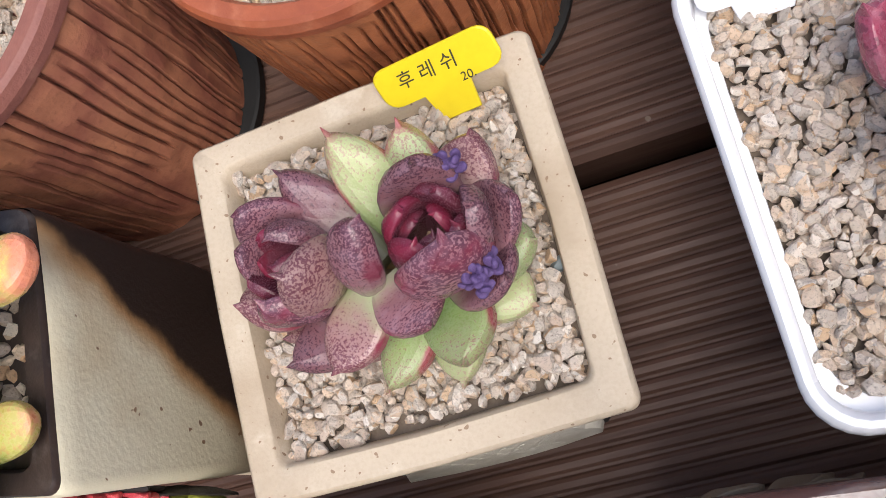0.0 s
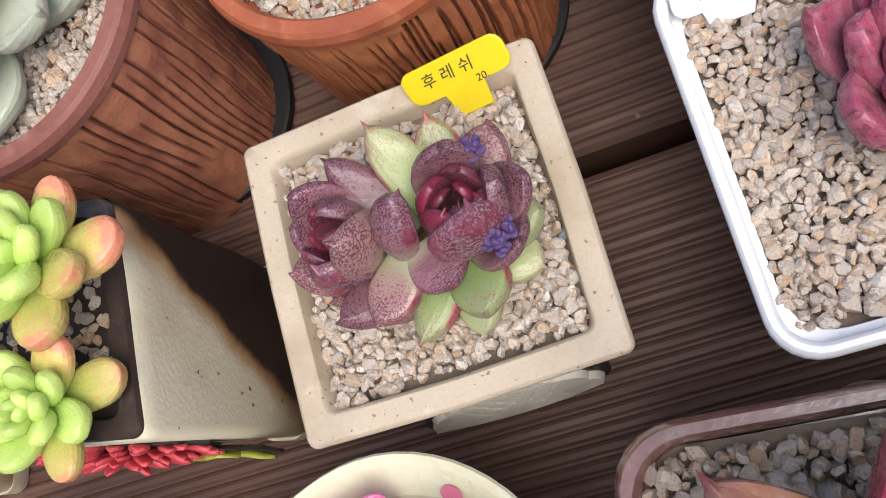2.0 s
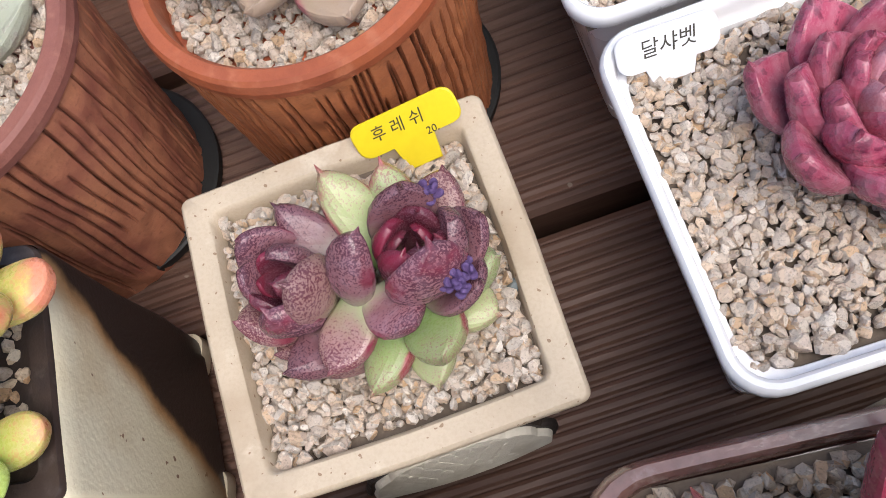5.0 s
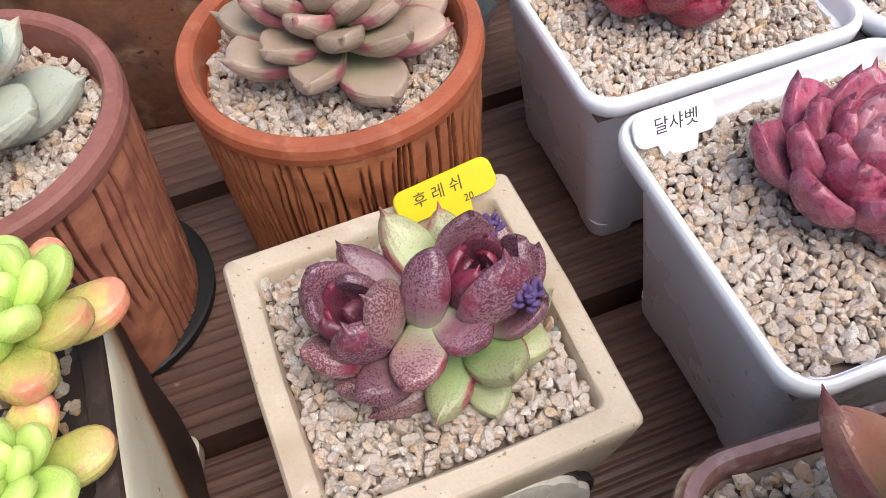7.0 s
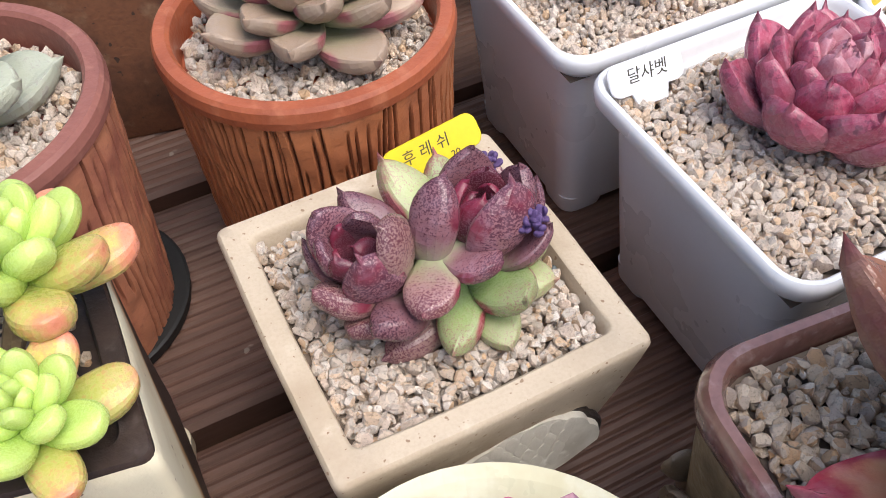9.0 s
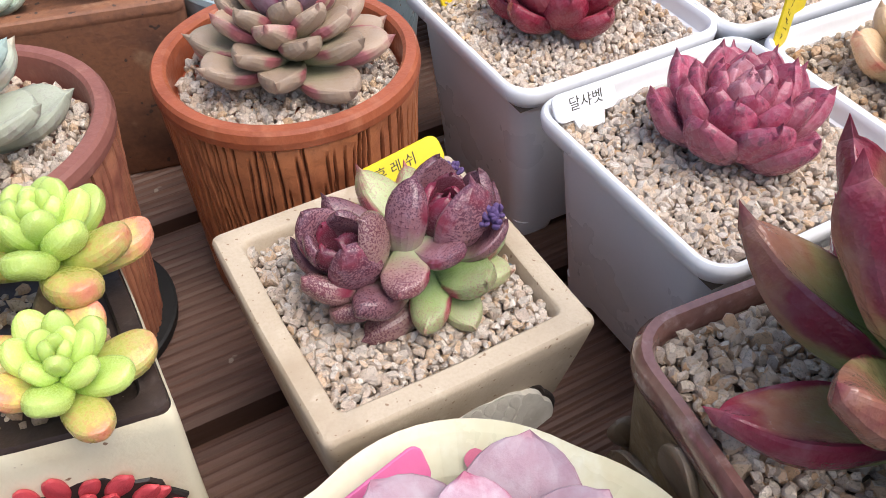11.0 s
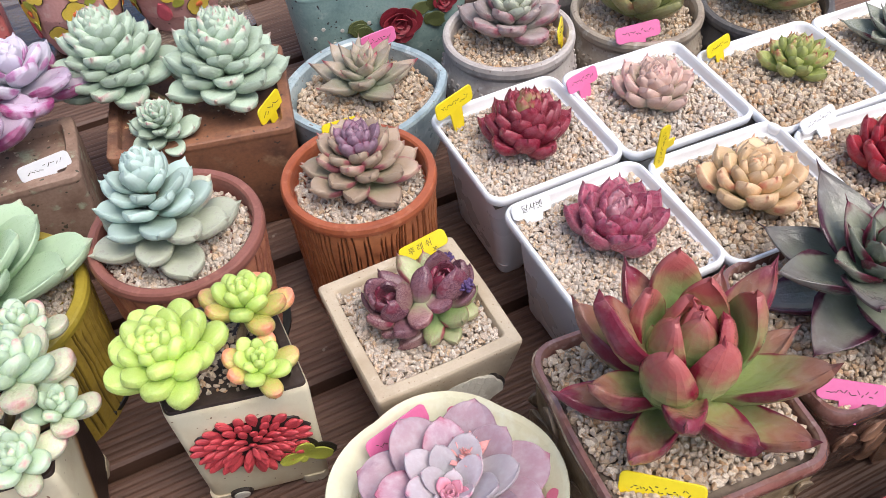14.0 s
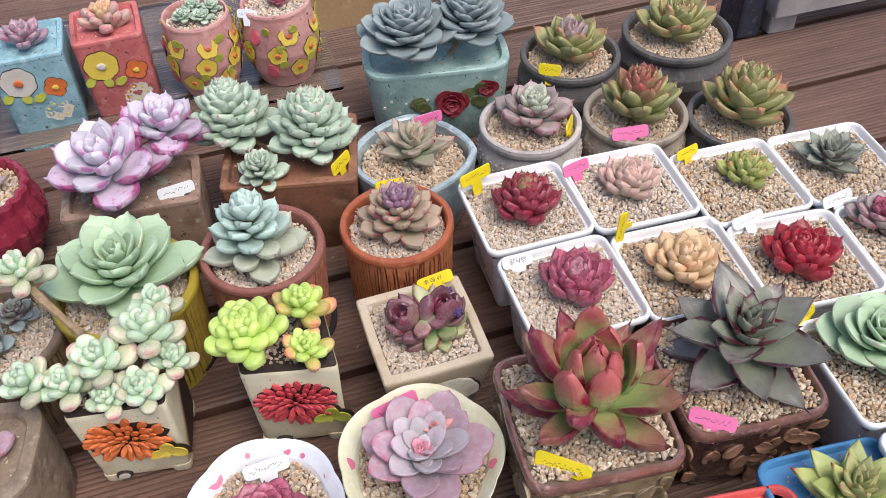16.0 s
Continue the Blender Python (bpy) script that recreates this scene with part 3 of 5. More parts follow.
def tag_outline(w, h, stem_w, stem_h, r=0.003):
    """A T-shaped plant label: a rounded head on a tapering foot."""
    pts = []
    for cx, cz, a0 in ((w / 2 - r, h - r, 0), (-w / 2 + r, h - r, 90), (-w / 2 + r, r, 180)):
        for i in range(5):
            a = radians(a0 + 90 * i / 4)
            pts.append((cx + r * math.cos(a), cz + r * math.sin(a)))
    pts += [(-stem_w / 2, 0), (-stem_w / 2 * 0.8, -stem_h), (stem_w / 2 * 0.8, -stem_h), (stem_w / 2, 0)]
    for i in range(5):
        a = radians(270 + 90 * i / 4)
        pts.append((w / 2 - r + r * math.cos(a), r + r * math.sin(a)))
    return pts


def lettering(parent, text, size, x, z, y, turn_deg=0.0, shear=0.0):
    cu = bpy.data.curves.new("lettering", "FONT")
    cu.body, cu.size, cu.align_x, cu.align_y, cu.shear = text, size, "CENTER", "CENTER", shear
    cu.extrude = 0.00006
    tmp = new("lettering_curve", cu)
    me = bpy.data.meshes.new_from_object(tmp.evaluated_get(bpy.context.evaluated_depsgraph_get()))
    bpy.data.objects.remove(tmp)
    me.materials.clear()
    me.materials.append(PEN)
    return part("lettering", me, parent, "handwritten black marker lettering", pose(x, y, z, 90, 0, 0) @ pose(0, 0, 0, 0, 0, turn_deg))


def bars(parent, count, w, h, x0, z, y, seed):
    """Writing too small to read, as short strokes."""
    rng = random.Random(seed)
    count = count * 3
    for i in range(count):
        f = (i + 0.5) / count - 0.5
        me = mesh_from("stroke", *skin([rounded(min(w / count, h * 0.4) * rng.uniform(0.7, 1.3), h * rng.uniform(0.045, 0.075), 0.00005, zz, 1) for zz in (0, 0.00012)]), PEN, False)
        part("stroke", me, parent, m=pose(x0 + f * w, y, z + h * rng.uniform(-0.25, 0.25), 90, rng.uniform(-70, 70), 0))


def plant_tag(x, y, z, yaw, material, label, w=0.03, h=0.0105, stem=(0.009, 0.016), lean=-12, roll=0.0, count=5, seed=0, text=None):
    """A label pushed into the grit; z is the underside of its head, its face looks to -y before the turn."""
    t = thing("plant_tag", label, "plant label", pose(x, y, z, lean, roll, yaw), "plant labels")
    part("plate", slab(tag_outline(w, h, *stem), 0.0008, material, "plate"), t)
    if text:
        for words, size, tx, tz in text:
            lettering(t, words, size, tx, tz, -0.00088, shear=0.15)
    else:
        bars(t, count, w * 0.72, h * 0.55, 0, h * 0.5, -0.00082, seed)
    return t
# ---- the setting ----
ground = thing("ground", "dark earth below the timber deck", "ground", Matrix(), kind="structure", me=mesh_from("ground", [(-60, -60, -0.09), (60, -60, -0.09), (60, 60, -0.09), (-60, 60, -0.09)], [(0, 1, 2, 3)], EARTH, False))
deck = thing("floor", "reddish-brown ribbed timber deck boards with gaps", "deck", Matrix(), kind="structure")


def deck_board(width, length, pitch=0.0048):
    count = int(width / pitch)
    prof = [(-width / 2, -0.024), (-width / 2, -0.002)]
    for i in range(count):
        y = -width / 2 + 0.0015 + i * (width - 0.003) / count
        p = (width - 0.003) / count
        prof += [(y + p * 0.08, -0.0002), (y + p * 0.42, 0.0), (y + p * 0.62, -0.0004), (y + p * 0.74, -0.0011), (y + p * 0.9, -0.0011)]
    prof += [(width / 2, -0.002), (width / 2, -0.024)]
    xs = [-length / 2, length / 2]
    verts, faces = skin([[(x, y, z) for y, z in prof] for x in xs])
    return mesh_from("board", verts, [tuple(reversed(f)) for f in faces], DECK, False)


BOARD_PITCH, BOARD_GAP, BOARD_TURN = 0.105, -0.0105, -1.5
board_mesh = deck_board(BOARD_PITCH - 0.0075, 3.2)
for k in range(-9, 14):
    yy = BOARD_GAP + (k + 0.5) * BOARD_PITCH
    part("board", board_mesh, deck, m=pose(0, 0, 0, 0, 0, BOARD_TURN) @ pose(0.1 + 0.07 * math.sin(k * 3.1), yy, 0))

# ---- pots ----


def place(x, y, rot=0.0):
    return pose(x, y, 0, 0, 0, rot)


# The cream square pot.
CREAM_AT = pose(-0.0711, -0.0355, 0.0008, 1.7, 1.7, -0.6)
cream = thing("square_pot", "cream speckled stoneware pot with square tapering sides", "plant pot", CREAM_AT)
part("body", box_pot("body", [(0.0570, 0.0568, 0.003, 0.0), (0.0599, 0.0597, 0.003, 0.002), (0.0687, 0.0684, 0.003, 0.022), (0.0756, 0.0753, 0.003, 0.045), (0.0800, 0.0797, 0.0028, 0.060), (0.0813, 0.0810, 0.0026, 0.0660), (0.0807, 0.0804, 0.0026, 0.0672), (0.0793, 0.0791, 0.0025, 0.0679), (0.0687, 0.0684, 0.0025, 0.0681), (0.0673, 0.0671, 0.0025, 0.0676), (0.0664, 0.0661, 0.003, 0.0660), (0.0628, 0.0627, 0.005, 0.052), (0.0589, 0.0587, 0.005, 0.045)], CREAM, 5, 0.0006, 0.006, 3), cream)
# A carved shell-like panel on its front.
shell = []
for i in range(40):
    a = math.pi * i / 39
    k = 1 + 0.045 * abs(math.sin(a * 6.5))
    shell.append((0.0235 * k * math.cos(a), 0.018 * k * math.sin(a)))
shell += [(-0.02 + 0.04 * i / 6, -0.002 - 0.003 * math.sin(i / 6 * math.pi)) for i in range(1, 6)]
panel_at = pose(0.0055, -0.0385, 0.032, -11, 0, 0)
part("outline", slab([(x * 1.08, z * 1.08 - 0.0005) for x, z in shell], 0.0022, INK, "outline"), cream, "dark stained outline of the relief", panel_at)
relief = part("relief", slab(shell, 0.0042, SHELL, "relief"), cream, "grey-white carved shell relief", panel_at)
rng = random.Random(5)
for row in range(4):
    for i in range(8 - row):
        f = (i + 0.5) / (8 - row) * 2 - 1
        put_leaf(relief, "petal", SHELL, (f * 0.0165 * (1 - 0.1 * row), -0.0043, 0.0125 - row * 0.0035 - 0.004 * f * f), 90, 0, 0.0052, 1.5, 0.5, name="scale", frame_m=Matrix.Rotation(radians(90), 4, "X"), variant=i % 3)
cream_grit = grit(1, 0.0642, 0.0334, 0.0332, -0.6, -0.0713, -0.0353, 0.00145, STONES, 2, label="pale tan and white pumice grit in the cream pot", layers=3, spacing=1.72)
cream_grit.matrix_world = CREAM_AT
for k, (x, y, s, r) in enumerate(((-0.0365, -0.0470, 0.0032, 20),)):
    sv, sf = stone_shape(77 + k, 2)
    thing("pebble", "smooth blue-grey pebble among the grit", "pebble", pose(x, y, 0.0625, 0, 0, r), me=mesh_from("pebble", sv * np.array([s, s * 0.75, s * 0.6]), [tuple(map(int, f)) for f in sf], SLATE))

# White plastic pots in rows.


def white_pot(x, y, rot):
    p = thing("square_pot", "white plastic square pot with rounded rim corners", "plant pot", place(x, y, rot), "white square pots in rows")
    part("body", box_pot("body", [(0.066, 0.066, 0.007, 0.004), (0.0665, 0.0665, 0.008, 0.005), (0.079, 0.079, 0.010, 0.0725), (0.0795, 0.0795, 0.010, 0.0735), (0.0878, 0.0878, 0.0095, 0.0738), (0.0892, 0.0892, 0.0098, 0.0748), (0.0900, 0.0900, 0.010, 0.0782), (0.0894, 0.0894, 0.010, 0.0797), (0.0880, 0.0880, 0.0096, 0.0804), (0.0856, 0.0856, 0.0085, 0.0804), (0.0842, 0.0842, 0.008, 0.0796), (0.0834, 0.0834, 0.0078, 0.078), (0.0822, 0.0822, 0.0078, 0.071), (0.076, 0.076, 0.0078, 0.066), (0.074, 0.074, 0.0078, 0.0655)], WHITE, 6), p)
    foot_mesh = box_pot("foot", [(0.017, 0.017, 0.005, 0.0), (0.0175, 0.0175, 0.005, 0.0015), (0.0185, 0.0185, 0.005, 0.0075)], WHITE, 4)
    for sx in (-1, 1):
        for sy in (-1, 1):
            part("foot", foot_mesh, p, m=pose(sx * 0.0238, sy * 0.0238, 0))
    return p


first_white = white_pot(0.0445, 0.0445, -2.2)
# centre x, y and turn of each further pot
WHITE_POTS = [(0.0445, 0.0445, -2.2), (0.1338, 0.0353, -3.9), (0.2200, 0.0091, -4.2), (0.3080, -0.0010, -5.2), (0.0428, -0.0492, -1.8), (0.1310, -0.0600, -4.6), (0.2175, -0.0834, -6.5), (0.3060, -0.0960, -6.5), (0.2130, -0.1830, -4.6), (0.2070, -0.2765, -4.6)]
for x, y, r in WHITE_POTS[1:]:
    copy_thing(first_white, place(x, y, r))
for k, (x, y, r) in enumerate(WHITE_POTS):
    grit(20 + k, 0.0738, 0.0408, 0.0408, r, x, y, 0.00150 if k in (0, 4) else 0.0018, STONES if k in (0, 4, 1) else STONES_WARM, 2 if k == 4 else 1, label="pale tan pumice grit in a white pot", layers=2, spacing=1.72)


def bark_pot(x, y, radius, top, wall, rim, label, seed, level=0.009, grooves=96, base=0.92):
    p = thing("bark_pot", label, "plant pot", place(x, y, seed * 31))
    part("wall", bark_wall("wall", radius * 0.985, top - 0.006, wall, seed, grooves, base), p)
    b = radius
    part("rim", turned("rim", [(b * 0.90, top - 0.012), (b * 0.975, top - 0.0075), (b * 1.0, top - 0.0065), (b * 1.006, top - 0.004), (b * 0.995, top - 0.0012), (b * 0.975, top), (b * 0.90, top), (b * 0.875, top - 0.0012), (b * 0.865, top - 0.004), (b * 0.85, top - 0.02), (b * 0.80, top - 0.022)], rim, 96, wob=0.008, seed=seed), p)
    part("saucer", turned("saucer", [(b * 0.76, 0.0), (b * 0.82, 0.001), (b * 0.83, 0.005), (b * 0.81, 0.0055), (b * 0.76, 0.0055)], RUBBER, 48), p, "black plastic saucer", pose(0, 0, 0, 0, 0, -seed * 31) @ pose(0.0075, 0.001, 0))
    grit(40 + seed, top - level, b * 0.855, b * 0.855, 0, x, y, 0.0016, STONES, 1, True, label="pale pumice grit in a bark-textured pot")
    return p


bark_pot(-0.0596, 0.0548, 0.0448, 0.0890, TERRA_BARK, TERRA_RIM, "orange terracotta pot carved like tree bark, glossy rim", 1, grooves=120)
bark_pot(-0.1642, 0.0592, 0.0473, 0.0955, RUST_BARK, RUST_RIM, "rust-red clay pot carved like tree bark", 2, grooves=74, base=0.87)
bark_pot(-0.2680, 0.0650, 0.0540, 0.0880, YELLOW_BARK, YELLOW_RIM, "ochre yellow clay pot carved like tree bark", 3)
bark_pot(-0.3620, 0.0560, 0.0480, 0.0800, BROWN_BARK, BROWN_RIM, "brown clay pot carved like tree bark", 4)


def chrysanthemum(parent, m, w, h, petal, leafm, seed):
    """A raised flower with many petals on a dark ground, and a three-lobed leaf beside it."""
    rng = random.Random(seed)
    out = []
    for i in range(48):
        a = 2 * math.pi * i / 48
        k = 1 + 0.05 * math.sin(a * 13) + 0.03 * math.sin(a * 5)
        out.append((w / 2 * 1.0 * k * math.cos(a), h / 2 * 1.02 * k * math.sin(a)))
    part("flower_ground", slab(out, 0.0012, INK, "flower_ground"), parent, "dark brown ground of the flower", m)
    lie = Matrix.Rotation(radians(90), 4, "X")
    for ring, (frac, count) in enumerate(((0.66, 24), (0.48, 19), (0.32, 14), (0.17, 8), (0.05, 4))):
        for i in range(count):
            a = 360 / count * (i + 0.5 * (ring % 2)) + rng.uniform(-7, 7)
            x, z = w / 2 * frac * math.cos(radians(a)), h / 2 * (frac * math.sin(radians(a)) - 0.04)
            az = math.degrees(math.atan2(math.sin(radians(a)) * 1.0 + 0.35, math.cos(radians(a)))) + rng.uniform(-12, 12)
            length = (0.0112 - 0.0007 * ring) * rng.uniform(0.88, 1.15)
            mm = m @ Matrix.Translation((x, -0.0008 - 0.0007 * ring, z)) @ lie @ turn(az, 6 + 5 * ring + rng.uniform(0, 8)) @ Matrix.Diagonal((length * 0.95, length, length * 1.2, 1))
            part("petal", leaf("petal", petal, rng.randrange(3)), parent, m=mm)
    for k, (az, ln) in enumerate(((80, 0.014), (8, 0.015), (172, 0.013), (250, 0.006))):
        base = m @ Matrix.Translation((w * 0.40, -0.0012, -h * 0.52))
        part("leaf_outline", leaf("round", INK, 0), parent, m=base @ lie @ turn(az, 4) @ Matrix.Translation((0, -0.001, -0.0008)) @ Matrix.Diagonal((ln * 1.22, ln * 1.2, ln * 0.6, 1)))
        part("relief_leaf", leaf("round", leafm, k % 3), parent, m=base @ lie @ turn(az, 8) @ Matrix.Diagonal((ln * 0.92, ln, ln * 0.9, 1)))


def slip_pot(x, y, rot, w, d, top, label, petal, leafm, seed, skew=0.0):
    lean = Matrix(((1, skew, 0, 0), (0, 1, 0, 0), (0, 0, 1, 0), (0, 0, 0, 1)))
    p = thing("square_pot", label, "plant pot", place(x, y, rot))
    body = box_pot("body", [(w * 0.90, d * 0.90, 0.004, 0.004), (w * 0.93, d * 0.93, 0.004, 0.006), (w * 0.965, d * 0.965, 0.004, 0.03), (w * 0.975, d * 0.975, 0.004, 0.055), (w, d, 0.0035, top - 0.006), (w, d, 0.0035, top - 0.0015), (w * 0.985, d * 0.985, 0.0035, top)], HALF_DIPPED, 5, 0.0004, 0.016, seed, False)
    body.transform(lean)
    part("body", body, p)
    rim = box_pot("rim", [(w * 0.978, d * 0.978, 0.0035, top - 0.002), (w * 0.978, d * 0.978, 0.0035, top + 0.0007), (w * 0.965, d * 0.965, 0.0035, top + 0.0016), (w * 0.83, d * 0.83, 0.004, top + 0.0014), (w * 0.81, d * 0.81, 0.004, top), (w * 0.80, d * 0.80, 0.004, top - 0.012), (w * 0.7, d * 0.7, 0.004, top - 0.014)], DARK_CLAY, 5, 0.0004, 0.02, seed + 4)
    rim.transform(lean)
    part("rim", rim, p, "dark brown unglazed rim")
    foot = box_pot("foot", [(0.013, 0.013, 0.004, 0.0), (0.0145, 0.0145, 0.004, 0.002), (0.0145, 0.0145, 0.004, 0.008)], CREAM_RAW, 4)
    for sx in (-1, 1):
        for sy in (-1, 1):
            part("foot", foot, p, m=pose(sx * w * 0.36 + skew * sy * d * 0.36, sy * d * 0.36, 0))
    chrysanthemum(p, pose(-0.001 - skew * d / 2, -d / 2 * 0.985, top * 0.62, -2, 0, 0), w * 0.84, 0.040, petal, leafm, seed)
    seal = [(0.006 * math.cos(i * math.pi / 8), 0.0042 * math.sin(i * math.pi / 8)) for i in range(16)]
    part("seal", slab(seal, 0.0022, INK, "seal"), p, "small dark stamped seal", pose(-w * 0.24 - skew * d * 0.46, -d * 0.46, 0.0075, 0, 0, 0))
    part("seal_face", slab([(a * 0.7, b * 0.7) for a, b in seal], 0.0006, SHELL, "seal_face"), p, "", pose(-w * 0.24 - skew * d * 0.46, -d * 0.46 - 0.0023, 0.0075, 0, 0, 0))
    grit(60 + seed, top - 0.002, w * 0.4, d * 0.4, rot, x, y, 0.0018, STONES_WARM, 1, label="tan pumice grit in a cream flower pot", skew=skew)
    return p


slip_pot(-0.1682, -0.0283, -14, 0.066, 0.060, 0.0905, "cream pot with a raised red chrysanthemum", RED_PETAL, LIME_LEAF, 1, -0.22)
slip_pot(-0.2790, -0.0170, -10, 0.066, 0.060, 0.085, "cream pot with a raised orange chrysanthemum", ORANGE_PETAL, YELLOW_PETAL, 2)


def brown_pot(x, y, rot, w, top, label, relief_mat, seed):
    p = thing("square_pot", label, "plant pot", place(x, y, rot))
    part("body", box_pot("body", [(w * 0.80, w * 0.80, 0.010, 0.0), (w * 0.83, w * 0.83, 0.011, 0.004), (w * 0.90, w * 0.90, 0.012, 0.03), (w * 0.955, w * 0.955, 0.013, 0.06), (w * 0.965, w * 0.965, 0.013, top - 0.008)], MOSS_CLAY if seed == 1 else DARK_GLAZE, 6, 0.001, 0.018, seed, False), p)
    part("rim", box_pot("rim", [(w * 0.955, w * 0.955, 0.013, top - 0.011), (w * 0.99, w * 0.99, 0.0135, top - 0.009), (w, w, 0.014, top - 0.006), (w * 0.995, w * 0.995, 0.014, top - 0.002), (w * 0.97, w * 0.97, 0.0135, top), (w * 0.93, w * 0.93, 0.0125, top), (w * 0.912, w * 0.912, 0.012, top - 0.0015), (w * 0.90, w * 0.90, 0.0115, top - 0.012), (w * 0.75, w * 0.75, 0.01, top - 0.02)], BROWN_GLAZE, 6, 0.0008, 0.01, seed), p, "glossy brown glazed rim")
    rng = random.Random(seed)
    lie = Matrix.Rotation(radians(90), 4, "X")
    for side in range(4):
        face = Matrix.Rotation(radians(90 * side), 4, "Z")
        for i in range(24):
            fx, fz = rng.uniform(-0.40, 0.40), rng.uniform(0.012, top - 0.018)
            half = w * (0.415 + 0.075 * min(1, fz / 0.06)) - 0.0015
            ln = rng.uniform(0.013, 0.020)
            part("relief_leaf", leaf("round", relief_mat, i % 3), p, m=face @ Matrix.Translation((fx * w, -half, fz)) @ lie @ turn(rng.uniform(0, 360), 4) @ Matrix.Diagonal((ln * 0.85, ln, ln * 1.4, 1)))
    grit(70 + seed, top - 0.0030, w * 0.452, w * 0.452, rot, x, y, 0.0017, STONES_WARM, 2 if seed == 1 else 1, label="tan pumice grit in a brown glazed pot")
    return p


brown_pot(0.0048, -0.1512, -7, 0.103, 0.0860, "brown glazed square pot with bronze leaf relief", BRONZE, 1)
brown_pot(0.1140, -0.1500, -6, 0.099, 0.0800, "dark brown glazed square pot with umber leaf relief", PEBBLE_RELIEF, 2)


def trough(x, y, rot, w, d, top, material, label, seed, corner=0.005, taper=0.93, wall=0.008, level=0.008, wob=0.012):
    p = thing("planter", label, "planter", place(x, y, rot))
    part("body", box_pot("body", [(w * taper - 0.002, d * taper - 0.002, corner, 0.0), (w * taper, d * taper, corner, 0.002), (w * (0.5 + taper / 2), d * (0.5 + taper / 2), corner, top * 0.5), (w - 0.0006, d - 0.0006, corner, top - 0.0045)], material, 5, 0.0006, wob, seed, False), p)
    part("rim", box_pot("rim", [(w - 0.001, d - 0.001, corner, top - 0.006), (w, d, corner, top - 0.0045), (w, d, corner, top - 0.003), (w - 0.001, d - 0.001, corner, top - 0.0008), (w - 0.003, d - 0.003, corner, top), (w - 2 * wall + 0.002, d - 2 * wall + 0.002, corner * 0.8, top), (w - 2 * wall, d - 2 * wall, corner * 0.8, top - 0.0015), (w - 2 * wall - 0.002, d - 2 * wall - 0.002, corner * 0.8, top - 0.02), (w - 2 * wall - 0.008, d - 2 * wall - 0.008, corner * 0.6, top - 0.024)], material, 5, 0.0006, wob, seed), p)
    grit(80 + seed, top - level, w / 2 - wall, d / 2 - wall, rot, x, y, 0.0018, STONES_WARM, 1, label="tan pumice grit in a planter")
    return p


box_planter = trough(-0.1180, 0.1830, -15, 0.116, 0.094, 0.081, TERRA_BOX, "rectangular terracotta planter with dark water stains", 1)
moss_planter = trough(-0.2530, 0.1760, -7, 0.112, 0.062, 0.088, MOSS_BOX, "weathered terracotta planter with pale green moss stains", 2)
teal_planter = trough(0.0460, 0.2720, -12, 0.142, 0.072, 0.085, TEAL, "teal oval planter with raised red roses", 3, 0.022, 0.90)
coral_pot = trough(0.0530, -0.2720, -8, 0.092, 0.092, 0.070, CORAL, "coral red plastic square pot", 4, 0.012, 0.82, 0.004, wob=0)
blue_pot = trough(0.1290, -0.2640, -6, 0.090, 0.090, 0.070, BLUE_PL, "blue plastic square pot", 5, 0.012, 0.82, 0.004, wob=0)
blue_clay = trough(-0.3360, 0.4420, -2, 0.074, 0.070, 0.090, BLUE_CLAY, "weathered pale blue square pot with raised flowers", 6, 0.004, 0.95, 0.006)
pink_clay = trough(-0.2560, 0.4420, 0, 0.070, 0.070, 0.092, PINK_CLAY, "weathered coral pink square pot with raised flowers", 7, 0.004, 0.95, 0.006)
trunk_pot = trough(-0.3760, -0.0420, -12, 0.082, 0.078, 0.078, TRUNK, "grey-brown pot carved like a cut tree trunk", 8, 0.02, 0.95, 0.010)


def blossom(parent, m, petals, size, petal, heart, wide=1.3):
    lie = Matrix.Rotation(radians(90), 4, "X")
    for k in range(petals):
        part("petal_outline", leaf("round", INK, 0), parent, m=m @ lie @ turn(k * 360 / petals + 17, 2) @ Matrix.Translation((0, -0.0004, -0.0004)) @ Matrix.Diagonal((size * wide * 1.1, size * 1.07, size * 0.4, 1)))
        part("petal", leaf("round", petal, k % 3), parent, m=m @ lie @ turn(k * 360 / petals + 17, 2) @ Matrix.Diagonal((size * wide, size, size * 0.42, 1)))
    part("heart", leaf("bean", heart, 0), parent, m=m @ lie @ turn(0, 0) @ Matrix.Translation((0, -size * 0.25, size * 0.12)) @ Matrix.Diagonal((size * 0.9, size * 0.5, size * 0.6, 1)))


def sprig(parent, m, az, size, mat):
    lie = Matrix.Rotation(radians(90), 4, "X")
    part("relief_leaf", leaf("spoon", mat, 1), parent, m=m @ lie @ turn(az, 4) @ Matrix.Diagonal((size * 1.2, size, size * 0.6, 1)))


def rose(parent, m, size):
    rng = random.Random(int(size * 1e5))
    lie = Matrix.Rotation(radians(90), 4, "X")
    for k in range(16):
        f = k / 15
        part("petal", leaf("round", ROSE_RED, k % 3), parent, m=m @ lie @ turn(k * 137.5, 8 + 55 * f) @ Matrix.Diagonal((size * (1.1 - 0.6 * f) * 1.2, size * (1.0 - 0.62 * f), size * 0.5, 1)))


